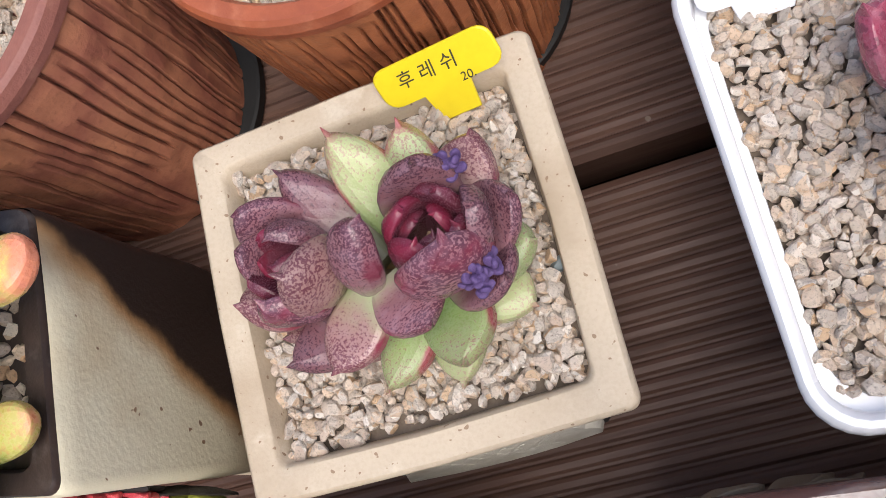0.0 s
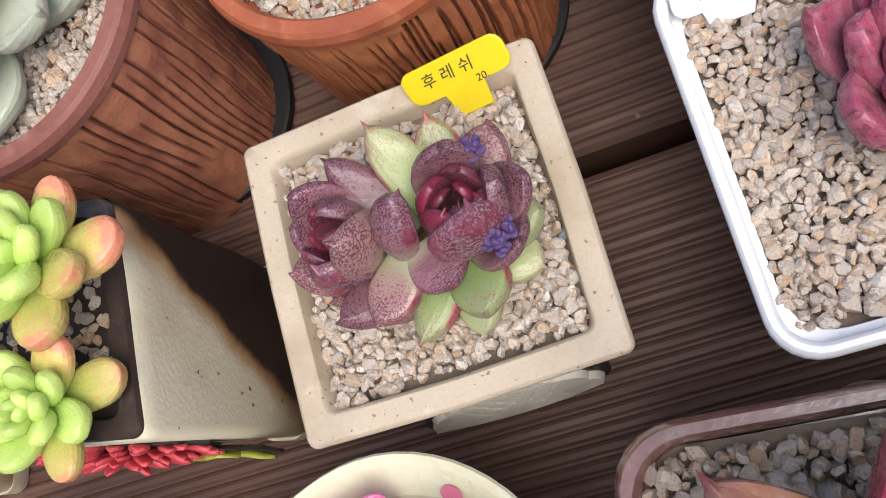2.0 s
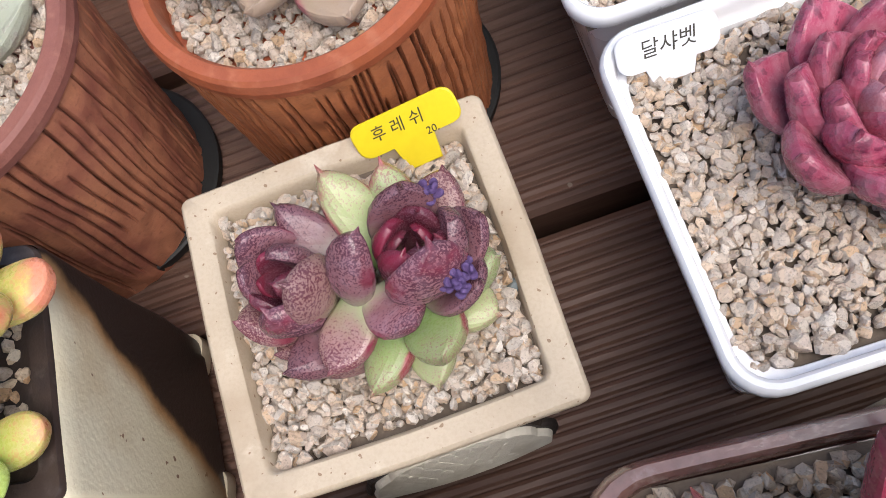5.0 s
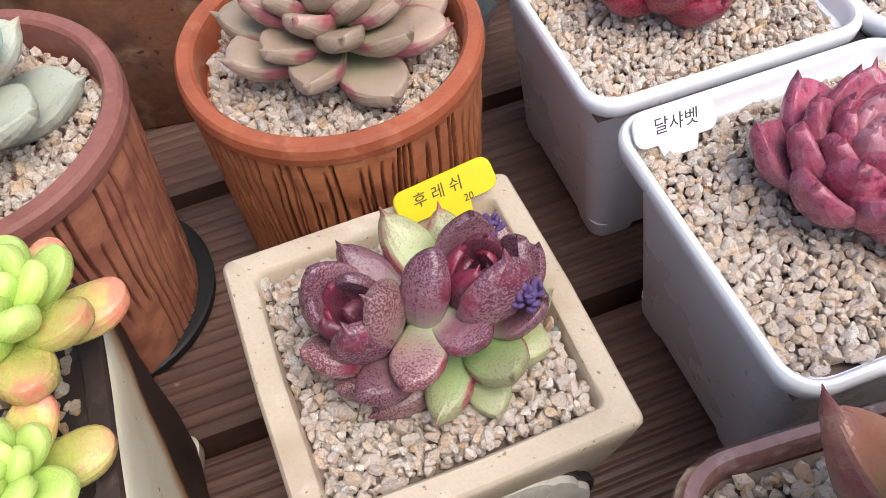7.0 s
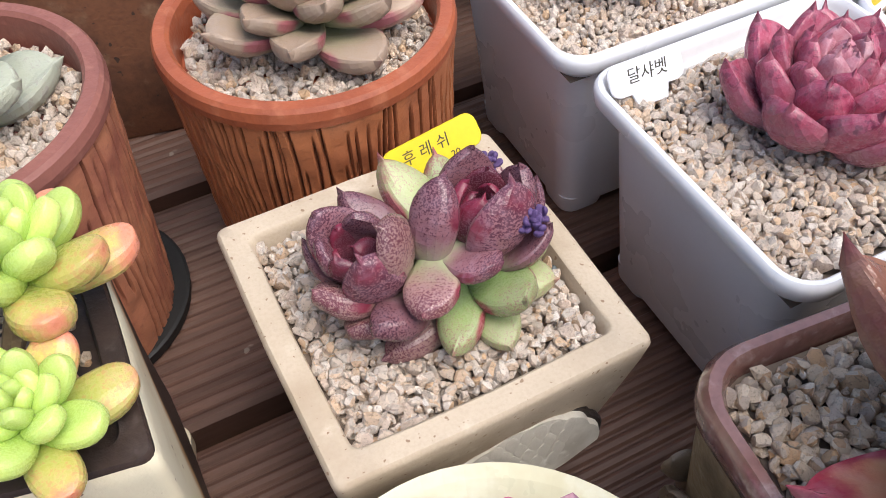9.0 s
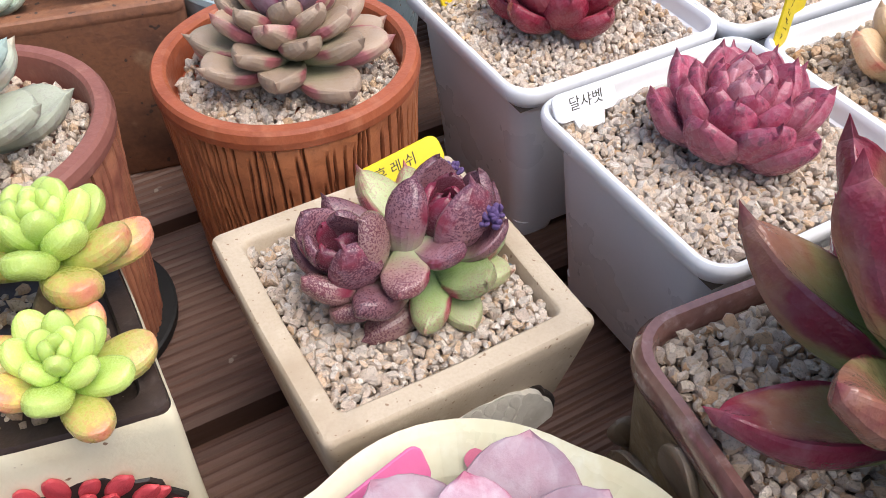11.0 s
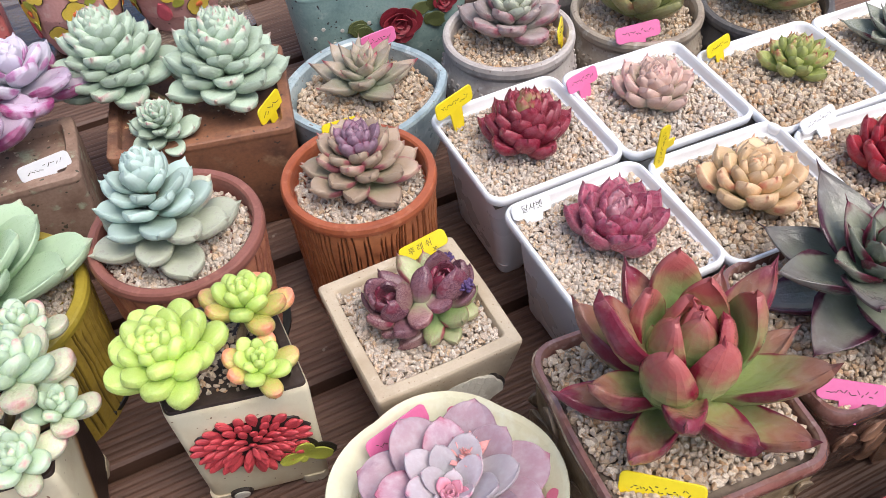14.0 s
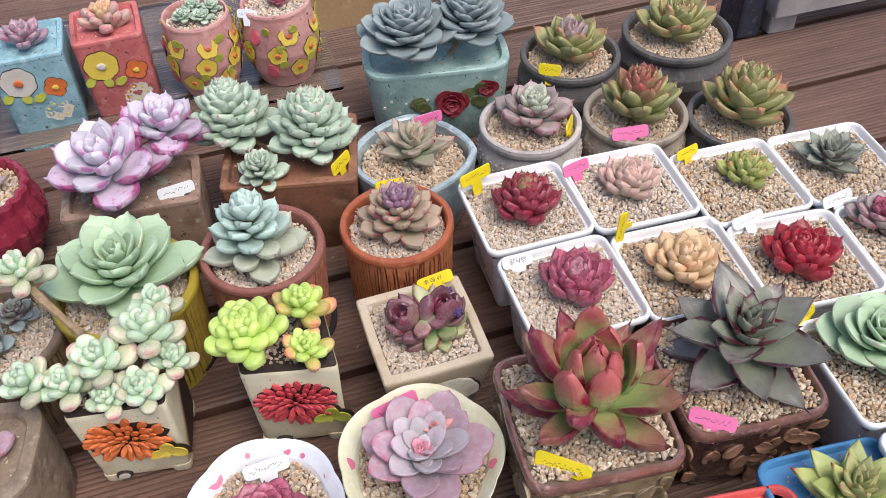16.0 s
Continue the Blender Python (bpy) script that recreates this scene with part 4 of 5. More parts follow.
for pot, half, big, small in ((blue_clay, 0.0345, (WHITE_PETAL, ORANGE_PETAL), ORANGE_PETAL), (pink_clay, 0.0345, (YELLOW_PETAL, WHITE_PETAL), ORANGE_PETAL)):
    blossom(pot, pose(-0.014, -half, 0.064), 7, 0.0175, big[0], big[1])
    blossom(pot, pose(0.018, -half, 0.052), 4, 0.0120, small, YELLOW_PETAL)
    for k in range(7):
        blossom(pot, pose(0.012 + 0.010 * math.cos(k * 0.9), -half + 0.0006, 0.024 + 0.008 * math.sin(k * 0.9)), 4, 0.0058, WHITE_PETAL, YELLOW_PETAL)
    for az, x, z in ((-60, -0.016, 0.05), (-140, -0.024, 0.052), (200, 0.006, 0.045)):
        sprig(pot, pose(x, -half, z), az, 0.014, LIME_LEAF)
rose(teal_planter, pose(0.010, -0.0345, 0.050), 0.019)
rose(teal_planter, pose(0.046, -0.0335, 0.062), 0.012)
for az, x, z in ((170, -0.012, 0.048), (150, -0.010, 0.042), (195, -0.014, 0.055), (20, 0.03, 0.045), (-20, 0.03, 0.05), (60, 0.034, 0.055), (190, 0.036, 0.06)):
    sprig(teal_planter, pose(x, -0.0345, z), az, 0.018, DARK_LEAF)
for k in range(7):
    dot = [(0.0016 * math.cos(i * 0.785), 0.0016 * math.sin(i * 0.785)) for i in range(8)]
    part("dot", slab(dot, 0.0006, WHITE_PETAL, "dot"), teal_planter, m=pose(-0.055 + 0.007 * k, -0.0352, 0.050 + 0.008 * math.sin(k * 2.2)))


def tulip_pot(x, y, rot, r, top, seed):
    p = thing("flower_pot", "rose-brown clay cup pot with raised yellow flowers and strawberries", "plant pot", place(x, y, rot), "cup pots with raised flowers")
    part("body", turned("body", [(r * 0.70, 0.0), (r * 0.80, 0.003), (r * 1.0, 0.022), (r * 1.10, 0.045), (r * 1.08, 0.066), (r * 1.0, top - 0.006), (r * 1.0, top - 0.002), (r * 0.975, top), (r * 0.91, top), (r * 0.89, top - 0.003), (r * 0.9, top - 0.02), (r * 0.8, top - 0.024)], ROSE_CLAY, 72, wob=0.01, seed=seed), p)
    rng = random.Random(seed)
    for k in range(21):
        a = 360 / 21 * k * 2.0 + rng.uniform(-6, 6)
        z = (0.070, 0.049, 0.030)[k % 3]
        m = pose(0, 0, 0, 0, 0, a) @ pose(0, -r * (1.045, 1.085, 1.03)[k % 3], z, (-12, 0, 12)[k % 3])
        if k % 5 == 3:
            part("strawberry", leaf("bean", BERRY, 0), p, m=m @ Matrix.Rotation(radians(90), 4, "X") @ turn(-90, 0) @ Matrix.Translation((0, -0.008, 0)) @ Matrix.Diagonal((0.026, 0.018, 0.016, 1)))
        else:
            blossom(p, m, 5, 0.0112, YELLOW_PETAL, ORANGE_PETAL, 1.3)
        sprig(p, pose(0, 0, 0, 0, 0, a + 14) @ pose(0, -r * 1.08, z + 0.004), 40 + 100 * (k % 2), 0.013, LIME_LEAF)
    grit(90 + seed, top - 0.007, r * 0.9, r * 0.9, 0, x, y, 0.0018, STONES, 1, True, label="pale pumice grit in a cup pot")
    return p


tulip_pot(-0.1660, 0.4240, 10, 0.035, 0.092, 1)
tulip_pot(-0.0830, 0.4180, 55, 0.037, 0.092, 2)


def round_pot(x, y, r, top, material, label, seed, profile=None, ridged=True, level=0.009, lobes=0, lobe=0.0, grit_mat=None):
    p = thing("round_pot", label, "plant pot", place(x, y, seed * 20))
    prof = profile or [(0.62, 0.0), (0.72, 0.04), (0.94, 0.25), (1.04, 0.5), (1.03, 0.66), (0.95, 0.80), (0.93, 0.84), (0.99, 0.90), (1.0, 0.95), (0.985, 0.99), (0.95, 1.0), (0.90, 0.995), (0.87, 0.96), (0.85, 0.78), (0.78, 0.74)]
    part("body", turned("body", [(r * a, top * b) for a, b in prof], material, 72, lobes, lobe, 0.006, seed=seed), p)
    if ridged:
        n = 44
        tooth = mesh_from("bead", *skin([rounded(0.0032, 0.0026, 0.0009, z, 2) for z in (0, 0.0006)] + [rounded(0.0022, 0.0018, 0.0006, 0.0012, 2)]), material)
        for row, z in ((0, 0.70), (1, 0.62)):
            for i in range(n):
                part("bead", tooth, p, m=pose(0, 0, 0, 0, 0, (i + 0.5 * row) * 360 / n) @ pose(r * (1.005 + 0.018 * row), 0, top * z, 0, 90, 0))
    grit(100 + seed, top - level, r * 0.86, r * 0.86, 0, x, y, 0.0018, grit_mat or STONES_WARM, 1, True, label="tan pumice grit in a round pot")
    return p


round_pot(0.0940, 0.1480, 0.0465, 0.0760, GREY_WHITE, "white slip stoneware round pot with a beaded shoulder", 1)
round_pot(0.1930, 0.1340, 0.0480, 0.0690, BEIGE_SLIP, "beige stoneware round pot with a beaded shoulder", 2)
round_pot(0.2790, 0.0960, 0.0480, 0.0680, GREY_CLAY, "dark grey stoneware round pot", 3, ridged=False)
round_pot(0.1780, 0.2430, 0.0500, 0.0700, GREY_CLAY, "dark grey-brown round pot behind the white ones", 4, ridged=False)
round_pot(0.2950, 0.2380, 0.0560, 0.0700, GREY_CLAY, "wide dark grey stoneware bowl pot", 5, ridged=False)
round_pot(-0.0190, 0.1430, 0.0540, 0.0770, PALE_BLUE, "pale blue glazed pot with a soft four-lobed rim", 6, [(0.66, 0.0), (0.74, 0.03), (0.90, 0.4), (0.97, 0.8), (1.0, 0.97), (0.985, 1.0), (0.91, 1.0), (0.88, 0.98), (0.86, 0.8), (0.8, 0.76)], False, 0.010, 4, -0.10)
bowl = [(0.42, 0.0), (0.46, 0.02), (0.62, 0.30), (0.80, 0.62), (0.93, 0.86), (1.0, 0.97), (1.005, 0.985), (0.995, 1.0), (0.95, 0.97), (0.82, 0.86), (0.76, 0.76), (0.7, 0.6), (0.6, 0.55)]
yellow_plate = round_pot(-0.1029, -0.1365, 0.0530, 0.0700, YELLOW_PALE, "pale yellow porcelain bowl with a wavy rim", 7, bowl, False, 0.014, 5, 0.06)
white_bowl = round_pot(-0.2054, -0.1377, 0.0490, 0.0690, PORCELAIN, "white porcelain bowl with pink painted blossoms", 8, bowl, False, 0.013, 6, 0.05)
for pot, r, spots in ((yellow_plate, 0.0530, ((165, 0.007), (-25, 0.006), (60, 0.0045))), (white_bowl, 0.0490, ((130, 0.010), (60, 0.004), (45, 0.003), (15, 0.0035), (95, 0.003), (170, 0.004), (200, 0.006)))):
    top = 0.070 if pot is yellow_plate else 0.069
    for az, s in spots:
        m = pose(0, 0, 0, 0, 0, az - pot.rotation_euler.z * 57.2958) @ pose(r * 0.875, 0, top * 0.912, 0, -37, 0)
        for k in range(5):
            part("painted_petal", leaf("round", PINK_PAINT, 0), pot, "pink painted petal", m=m @ turn(k * 72, 0) @ Matrix.Diagonal((s * 1.0, s * 0.62, s * 0.04, 1)))
p = thing("ribbed_pot", "magenta glazed pot with vertical ribs", "plant pot", place(-0.3840, 0.2300, 0))
part("body", turned("body", [(0.028, 0), (0.031, 0.003), (0.046, 0.03), (0.050, 0.05), (0.045, 0.07), (0.045, 0.078), (0.0435, 0.081), (0.040, 0.081), (0.0385, 0.078), (0.038, 0.06), (0.035, 0.058)], MAGENTA, 96, 22, 0.07), p)
grit(120, 0.073, 0.038, 0.038, 0, -0.384, 0.23, 0.0024, STONES_WARM, 1, True, label="tan pumice grit in a magenta pot")
thing("clear_sheet", "clear plastic sheet lying on the deck under pots", "plastic sheet", pose(-0.25, 0.50, 0.0008, 0, 0, -3), me=mesh_from("clear_sheet", *skin([rounded(0.45, 0.25, 0.004, z, 3) for z in (0, 0.0035)]), GLASS, False)).visible_shadow = False
crate = thing("wooden_crate", "pale pine crate standing behind the pots", "crate", place(0.030, 0.56, -4))
for y in (-0.07, 0.07):
    part("side", mesh_from("side", *skin([rounded(0.16, 0.012, 0.001, z, 2) for z in (0, 0.055)]), WOOD_PALE, False), crate, m=pose(0, y, 0))
for x in (-0.074, 0.074):
    part("end", mesh_from("end", *skin([rounded(0.012, 0.126, 0.001, z, 2) for z in (0, 0.055)]), WOOD_PALE, False), crate, m=pose(x, 0, 0))
for k in range(5):
    part("slat", mesh_from("slat", *skin([rounded(0.028, 0.152, 0.001, z, 2) for z in (0.0552, 0.063)]), WOOD_PALE, False), crate, m=pose(-0.064 + 0.032 * k, 0, 0))
bench = thing("bench_frame", "grey painted steel bench frame with a dark bracket", "bench", place(0.47, 0.30, -3))
part("upright", mesh_from("upright", *skin([rounded(0.035, 0.03, 0.003, z, 2) for z in (0, 0.03)]), STEEL, False), bench)
part("rail", mesh_from("rail", *skin([rounded(0.5, 0.035, 0.003, z, 2) for z in (0.03, 0.056)]), STEEL, False), bench, m=pose(0.225, -0.012, 0))
part("bracket", mesh_from("bracket", *skin([rounded(0.03, 0.045, 0.004, z, 2) for z in (0, 0.09)]), NAVY, False), bench, "dark navy bracket", pose(-0.042, 0.01, 0))
# ---- plants ----
L = leaf_material
HERO_WINE = L("wine_leaf", (0.10, 0.035, 0.045), (0.10, 0.018, 0.032), (0.17, 0.018, 0.04), 0.3, (0.26, 0.12, 0.15), 0.4, 0.28, 0.08, grain=60, spot=0.64, rise=0.2, bloom_colour=(0.30, 0.20, 0.28))
HERO_PURPLE = L("purple_leaf", (0.29, 0.29, 0.18), (0.23, 0.105, 0.12), (0.17, 0.025, 0.045), 0.40, (0.06, 0.014, 0.03), 0.85, 0.25, 0.32, lo=0.0, hi=0.5, tip_at=0.97, grain=46, spot=0.70, rise=0.26, bloom_colour=(0.34, 0.24, 0.30))
HERO_MIX = L("purple_green_leaf", (0.29, 0.33, 0.17), (0.33, 0.185, 0.17), (0.22, 0.035, 0.06), 0.40, (0.11, 0.022, 0.04), 0.85, 0.26, 0.18, lo=0.1, hi=0.65, tip_at=0.96, grain=46, spot=0.69, rise=0.26, bloom_colour=(0.40, 0.30, 0.33))
HERO_GREEN = L("speckled_green_leaf", (0.26, 0.41, 0.12), (0.31, 0.36, 0.16), (0.31, 0.07, 0.08), 0.5, (0.22, 0.05, 0.065), 0.65, 0.32, 0.10, tip_at=0.90, grain=46, spot=0.74, rise=0.28)
HERO_PALE = L("pale_green_leaf", (0.31, 0.46, 0.14), (0.36, 0.39, 0.19), (0.30, 0.08, 0.09), 0.40, (0.26, 0.07, 0.085), 0.5, 0.30, 0.04, tip_at=0.93, grain=46, spot=0.77, rise=0.3)
JADE = L("jade_leaf", (0.32, 0.45, 0.26), (0.40, 0.52, 0.34), (0.48, 0.30, 0.26), 0.30, None, 0, 0.36, 0.25, tip_at=1.0, bloom_colour=(0.48, 0.58, 0.46))
ICE = L("ice_blue_leaf", (0.37, 0.48, 0.39), (0.44, 0.56, 0.50), (0.44, 0.38, 0.34), 0.15, None, 0, 0.42, 0.28, tip_at=1.05)
ICE_OLD = L("grey_green_leaf", (0.36, 0.39, 0.27), (0.43, 0.45, 0.34), (0.36, 0.26, 0.18), 0.25, (0.25, 0.17, 0.13), 0.35, 0.42, 0.3, tip_at=0.95, grain=9, spot=0.66)
DUSK = L("dusky_violet_leaf", (0.30, 0.22, 0.26), (0.26, 0.145, 0.20), (0.20, 0.05, 0.10), 0.45, None, 0, 0.36, 0.2, tip_at=0.92)
DUSK_OLD = L("dusky_brown_leaf", (0.35, 0.36, 0.21), (0.38, 0.28, 0.20), (0.32, 0.10, 0.11), 0.45, None, 0, 0.38, 0.10, tip_at=0.94)
LIME = L("lime_leaf", (0.44, 0.62, 0.11), (0.52, 0.66, 0.17), (0.60, 0.60, 0.20), 0.1, None, 0, 0.30, 0.05, 0.25, tip_at=1.05)
LIME_RED = L("lime_blushed_leaf", (0.46, 0.56, 0.11), (0.58, 0.50, 0.15), (0.66, 0.24, 0.14), 0.06, (0.62, 0.18, 0.1), 0.35, 0.32, 0.05, 0.25, tip_at=0.80, grain=16, spot=0.62)
MINT = L("mint_leaf", (0.40, 0.54, 0.33), (0.48, 0.60, 0.42), (0.60, 0.32, 0.30), 0.06, None, 0, 0.34, 0.2, 0.15, tip_at=1.0)
MINT_PINK = L("mint_blushed_leaf", (0.44, 0.54, 0.34), (0.54, 0.54, 0.38), (0.50, 0.22, 0.22), 0.1, (0.52, 0.24, 0.24), 0.4, 0.34, 0.15, 0.15, tip_at=0.90, grain=9, spot=0.66)
SAGE = L("sage_leaf", (0.31, 0.40, 0.28), (0.42, 0.51, 0.39), (0.52, 0.18, 0.21), 0.14, None, 0, 0.34, 0.35, tip_at=0.95, bloom_colour=(0.60, 0.66, 0.60))
LILAC = L("lilac_white_leaf", (0.58, 0.52, 0.58), (0.54, 0.40, 0.52), (0.34, 0.05, 0.18), 0.75, (0.38, 0.08, 0.22), 0.55, 0.42, 0.35, tip_at=0.90, bloom_colour=(0.74, 0.70, 0.76), grain=12, spot=0.68)
LILAC_CORE = L("lilac_core_leaf", (0.60, 0.60, 0.64), (0.60, 0.54, 0.62), (0.44, 0.16, 0.34), 0.5, None, 0, 0.42, 0.35, tip_at=0.95)
RUBY = L("ruby_leaf", (0.26, 0.20, 0.08), (0.27, 0.04, 0.06), (0.17, 0.006, 0.022), 0.4, None, 0, 0.30, 0.1, tip_at=0.82, lo=0.0, hi=0.5)
RUBY_CORE = L("ruby_green_leaf", (0.32, 0.34, 0.11), (0.34, 0.27, 0.11), (0.26, 0.025, 0.04), 0.35, None, 0, 0.36, 0.1, tip_at=0.72)
PLUM = L("plum_leaf", (0.46, 0.20, 0.24), (0.36, 0.07, 0.12), (0.10, 0.006, 0.028), 0.35, (0.10, 0.008, 0.03), 0.6, 0.30, 0.2, tip_at=0.90, grain=10, spot=0.68)
PLUM_CORE = L("plum_pale_leaf", (0.50, 0.34, 0.34), (0.44, 0.18, 0.22), (0.16, 0.01, 0.045), 0.3, None, 0, 0.32, 0.3, tip_at=0.90)
SCARLET = L("scarlet_leaf", (0.40, 0.05, 0.055), (0.31, 0.016, 0.03), (0.13, 0.004, 0.01), 0.3, None, 0, 0.34, 0.12, tip_at=0.93)
BLUSH = L("blush_leaf", (0.44, 0.44, 0.30), (0.54, 0.36, 0.30), (0.50, 0.19, 0.20), 0.3, None, 0, 0.38, 0.25, tip_at=0.92, bloom_colour=(0.62, 0.50, 0.48))
PEACH = L("peach_leaf", (0.50, 0.50, 0.24), (0.62, 0.42, 0.24), (0.56, 0.16, 0.10), 0.3, None, 0, 0.34, 0.08, tip_at=0.95)
LIMETIP = L("yellow_green_red_tipped_leaf", (0.34, 0.41, 0.11), (0.36, 0.39, 0.12), (0.32, 0.04, 0.04), 0.25, None, 0, 0.38, 0.12, tip_at=0.86)
SLATEP = L("slate_purple_leaf", (0.30, 0.34, 0.25), (0.27, 0.28, 0.22), (0.10, 0.03, 0.05), 0.7, None, 0, 0.32, 0.2, tip_at=0.86)
INKP = L("ink_purple_leaf", (0.24, 0.27, 0.19), (0.17, 0.15, 0.135), (0.065, 0.016, 0.032), 0.85, (0.30, 0.28, 0.29), 0.25, 0.22, 0.10, tip_at=0.74, grain=9, spot=0.7)
INK_CORE = L("green_red_edged_leaf", (0.29, 0.35, 0.24), (0.23, 0.24, 0.18), (0.12, 0.012, 0.03), 0.9, None, 0, 0.26, 0.12, tip_at=0.76)
CRIMSON = L("crimson_green_leaf", (0.31, 0.42, 0.15), (0.40, 0.10, 0.095), (0.22, 0.012, 0.03), 0.55, None, 0, 0.22, 0.05, tip_at=0.90, lo=0.35, hi=0.85)
CRIMSON_LOW = L("crimson_olive_leaf", (0.29, 0.34, 0.12), (0.30, 0.14, 0.09), (0.18, 0.02, 0.042), 0.6, (0.48, 0.42, 0.36), 0.25, 0.24, 0.12, tip_at=0.78, lo=0.25, hi=0.75, grain=8, spot=0.72)
MAUVE = L("mauve_leaf", (0.36, 0.30, 0.33), (0.39, 0.24, 0.29), (0.32, 0.08, 0.14), 0.3, None, 0, 0.42, 0.42, tip_at=0.9)
MAUVE_GREY = L("grey_mauve_leaf", (0.42, 0.42, 0.42), (0.44, 0.37, 0.40), (0.44, 0.19, 0.26), 0.25, None, 0, 0.42, 0.35, tip_at=0.95)
PINK_CORE = L("pink_heart_leaf", (0.58, 0.30, 0.36), (0.60, 0.24, 0.31), (0.58, 0.16, 0.25), 0.2, None, 0, 0.4, 0.25, tip_at=0.9)
CORAL_BUD = L("coral_heart_leaf", (0.66, 0.36, 0.34), (0.68, 0.30, 0.28), (0.66, 0.22, 0.22), 0.2, None, 0, 0.4, 0.2, tip_at=0.9)
STEEL_BLUE = L("steel_blue_leaf", (0.20, 0.25, 0.24), (0.25, 0.30, 0.30), (0.30, 0.30, 0.29), 0.3, None, 0, 0.5, 0.35, tip_at=0.95, bloom_colour=(0.45, 0.5, 0.52))
OLIVE_RED = L("olive_red_leaf", (0.29, 0.30, 0.10), (0.34, 0.18, 0.10), (0.30, 0.06, 0.05), 0.3, None, 0, 0.36, 0.12, tip_at=0.78)
OLIVE = L("olive_green_leaf", (0.28, 0.33, 0.12), (0.33, 0.32, 0.13), (0.34, 0.13, 0.07), 0.3, None, 0, 0.36, 0.12, tip_at=0.84)
GREY_ROSE = L("grey_rose_leaf", (0.34, 0.34, 0.28), (0.34, 0.26, 0.24), (0.26, 0.08, 0.10), 0.35, None, 0, 0.42, 0.3, tip_at=0.86)
SAGE_ROSE = L("sage_rose_leaf", (0.36, 0.40, 0.26), (0.38, 0.30, 0.22), (0.36, 0.06, 0.08), 0.3, None, 0, 0.4, 0.25, tip_at=0.82)


def plant(label, x, y, z, category="succulent"):
    p = thing("succulent", label, category, pose(x, y, z))
    return p


# The two-headed purple plant in the cream pot. Tips are in millimetres from the hero's foot.
hero = plant("two-headed purple and green speckled rosette succulent", -0.0697, -0.0378, 0.0600)


def mm(x, y, z):
    return Vector((x, y, z)) / 1000


def whorl(rows, root, axis):
    """Rows: tip x, y, z, the way the back faces, width, height of the root on the stem, shape, material."""
    for k, (x, y, z, facing, width, high, shape, mat) in enumerate(rows):
        away = Vector((math.cos(radians(facing)), math.sin(radians(facing)), 0))
        reach_leaf(hero, shape, mat, mm(*root) + Vector(axis).normalized() * high / 1000 + away * 0.0030, mm(x, y, z), facing, axis, width / 1000, 1.0, k % 3)


A_ROOT, A_AXIS = (10.5, -3.5, 5.0), (0.20, 0.0, 1)
B_ROOT, B_AXIS = (-5.5, 0.5, 8.0), (-0.42, 0.12, 1)
stalk(hero, [mm(9, -3, -4), mm(10.5, -3.5, 5), mm(13, -3.5, 24)], 0.0046)
stalk(hero, [mm(6, -2.5, 3), mm(-1, -0.5, 7), mm(-11, 2, 21)], 0.0038)
# the larger head: lowest leaves
whorl((
    (2, 23.5, 33, 108, 13.0, 9, "straight_spoon", HERO_PALE), (16, 21, 30, 78, 12.5, 9, "straight_spoon", HERO_GREEN), (28, 15, 27, 48, 14.5, 11, "bent_spoon", HERO_MIX),
    (33, -8, 19, -12, 14.0, 8, "straight_spoon", HERO_GREEN), (28, -18.5, 11.5, -42, 13.5, 6, "straight_spoon", HERO_PALE), (9.5, -28.5, 8.5, -88, 12.0, 5, "straight_spoon", HERO_PALE),
    (-5.5, -25.5, 13.5, -122, 11.5, 7, "straight_spoon", HERO_GREEN), (13.5, -26.5, 21.5, -76, 15.0, 10, "bent_spoon", HERO_GREEN), (-18, -15, 7.0, -150, 13.5, 4, "straight_spoon", HERO_MIX)), A_ROOT, A_AXIS)
# leaves pushed out where the two heads meet
whorl((
    (-9.5, -21.5, 26, -122, 13.0, 21, "bent_spoon", HERO_MIX), (-20, -16.5, 24, -146, 13.0, 11, "bent_spoon", HERO_PURPLE), (12, -19, 28, -68, 14.0, 21, "bent_spoon", HERO_PURPLE), (-11, 20, 31.5, 118, 11.5, 13, "bent_spoon", HERO_PURPLE), (8.5, 0.5, 43.5, 212, 12.0, 19, "bent_spoon", HERO_PURPLE)), (3.5, -4, 4), (0, 0, 1))
# middle leaves on the outer side
whorl((
    (27.5, -15, 28, -38, 16.0, 13, "scoop", HERO_PURPLE), (32.5, -0.5, 29.5, 6, 15.5, 13, "scoop", HERO_PURPLE)), A_ROOT, A_AXIS)
# the closed heart
whorl((
    (20.5, -8, 41, -80, 19.5, 14, "scoop", HERO_PURPLE), (19, 7, 40.5, 88, 16.0, 15, "scoop", HERO_PURPLE), (26, -3.5, 39.5, -8, 15.0, 15, "scoop", HERO_PURPLE)), A_ROOT, A_AXIS)
whorl((
    (20.5, 2, 37, 55, 12.0, 17, "scoop", HERO_WINE), (15, -5.5, 37, 225, 12.0, 17, "scoop", HERO_WINE), (22, -4.5, 36.5, 320, 11.0, 17, "scoop", HERO_WINE), (14.5, 1, 37, 135, 11.0, 17, "scoop", HERO_WINE),
    (18.5, -1, 35, 20, 8.5, 19, "scoop", HERO_WINE), (17.5, -4, 34.5, 265, 8.5, 19, "scoop", HERO_WINE), (15.5, -1, 34, 140, 8.0, 19, "scoop", HERO_WINE)), A_ROOT, A_AXIS)
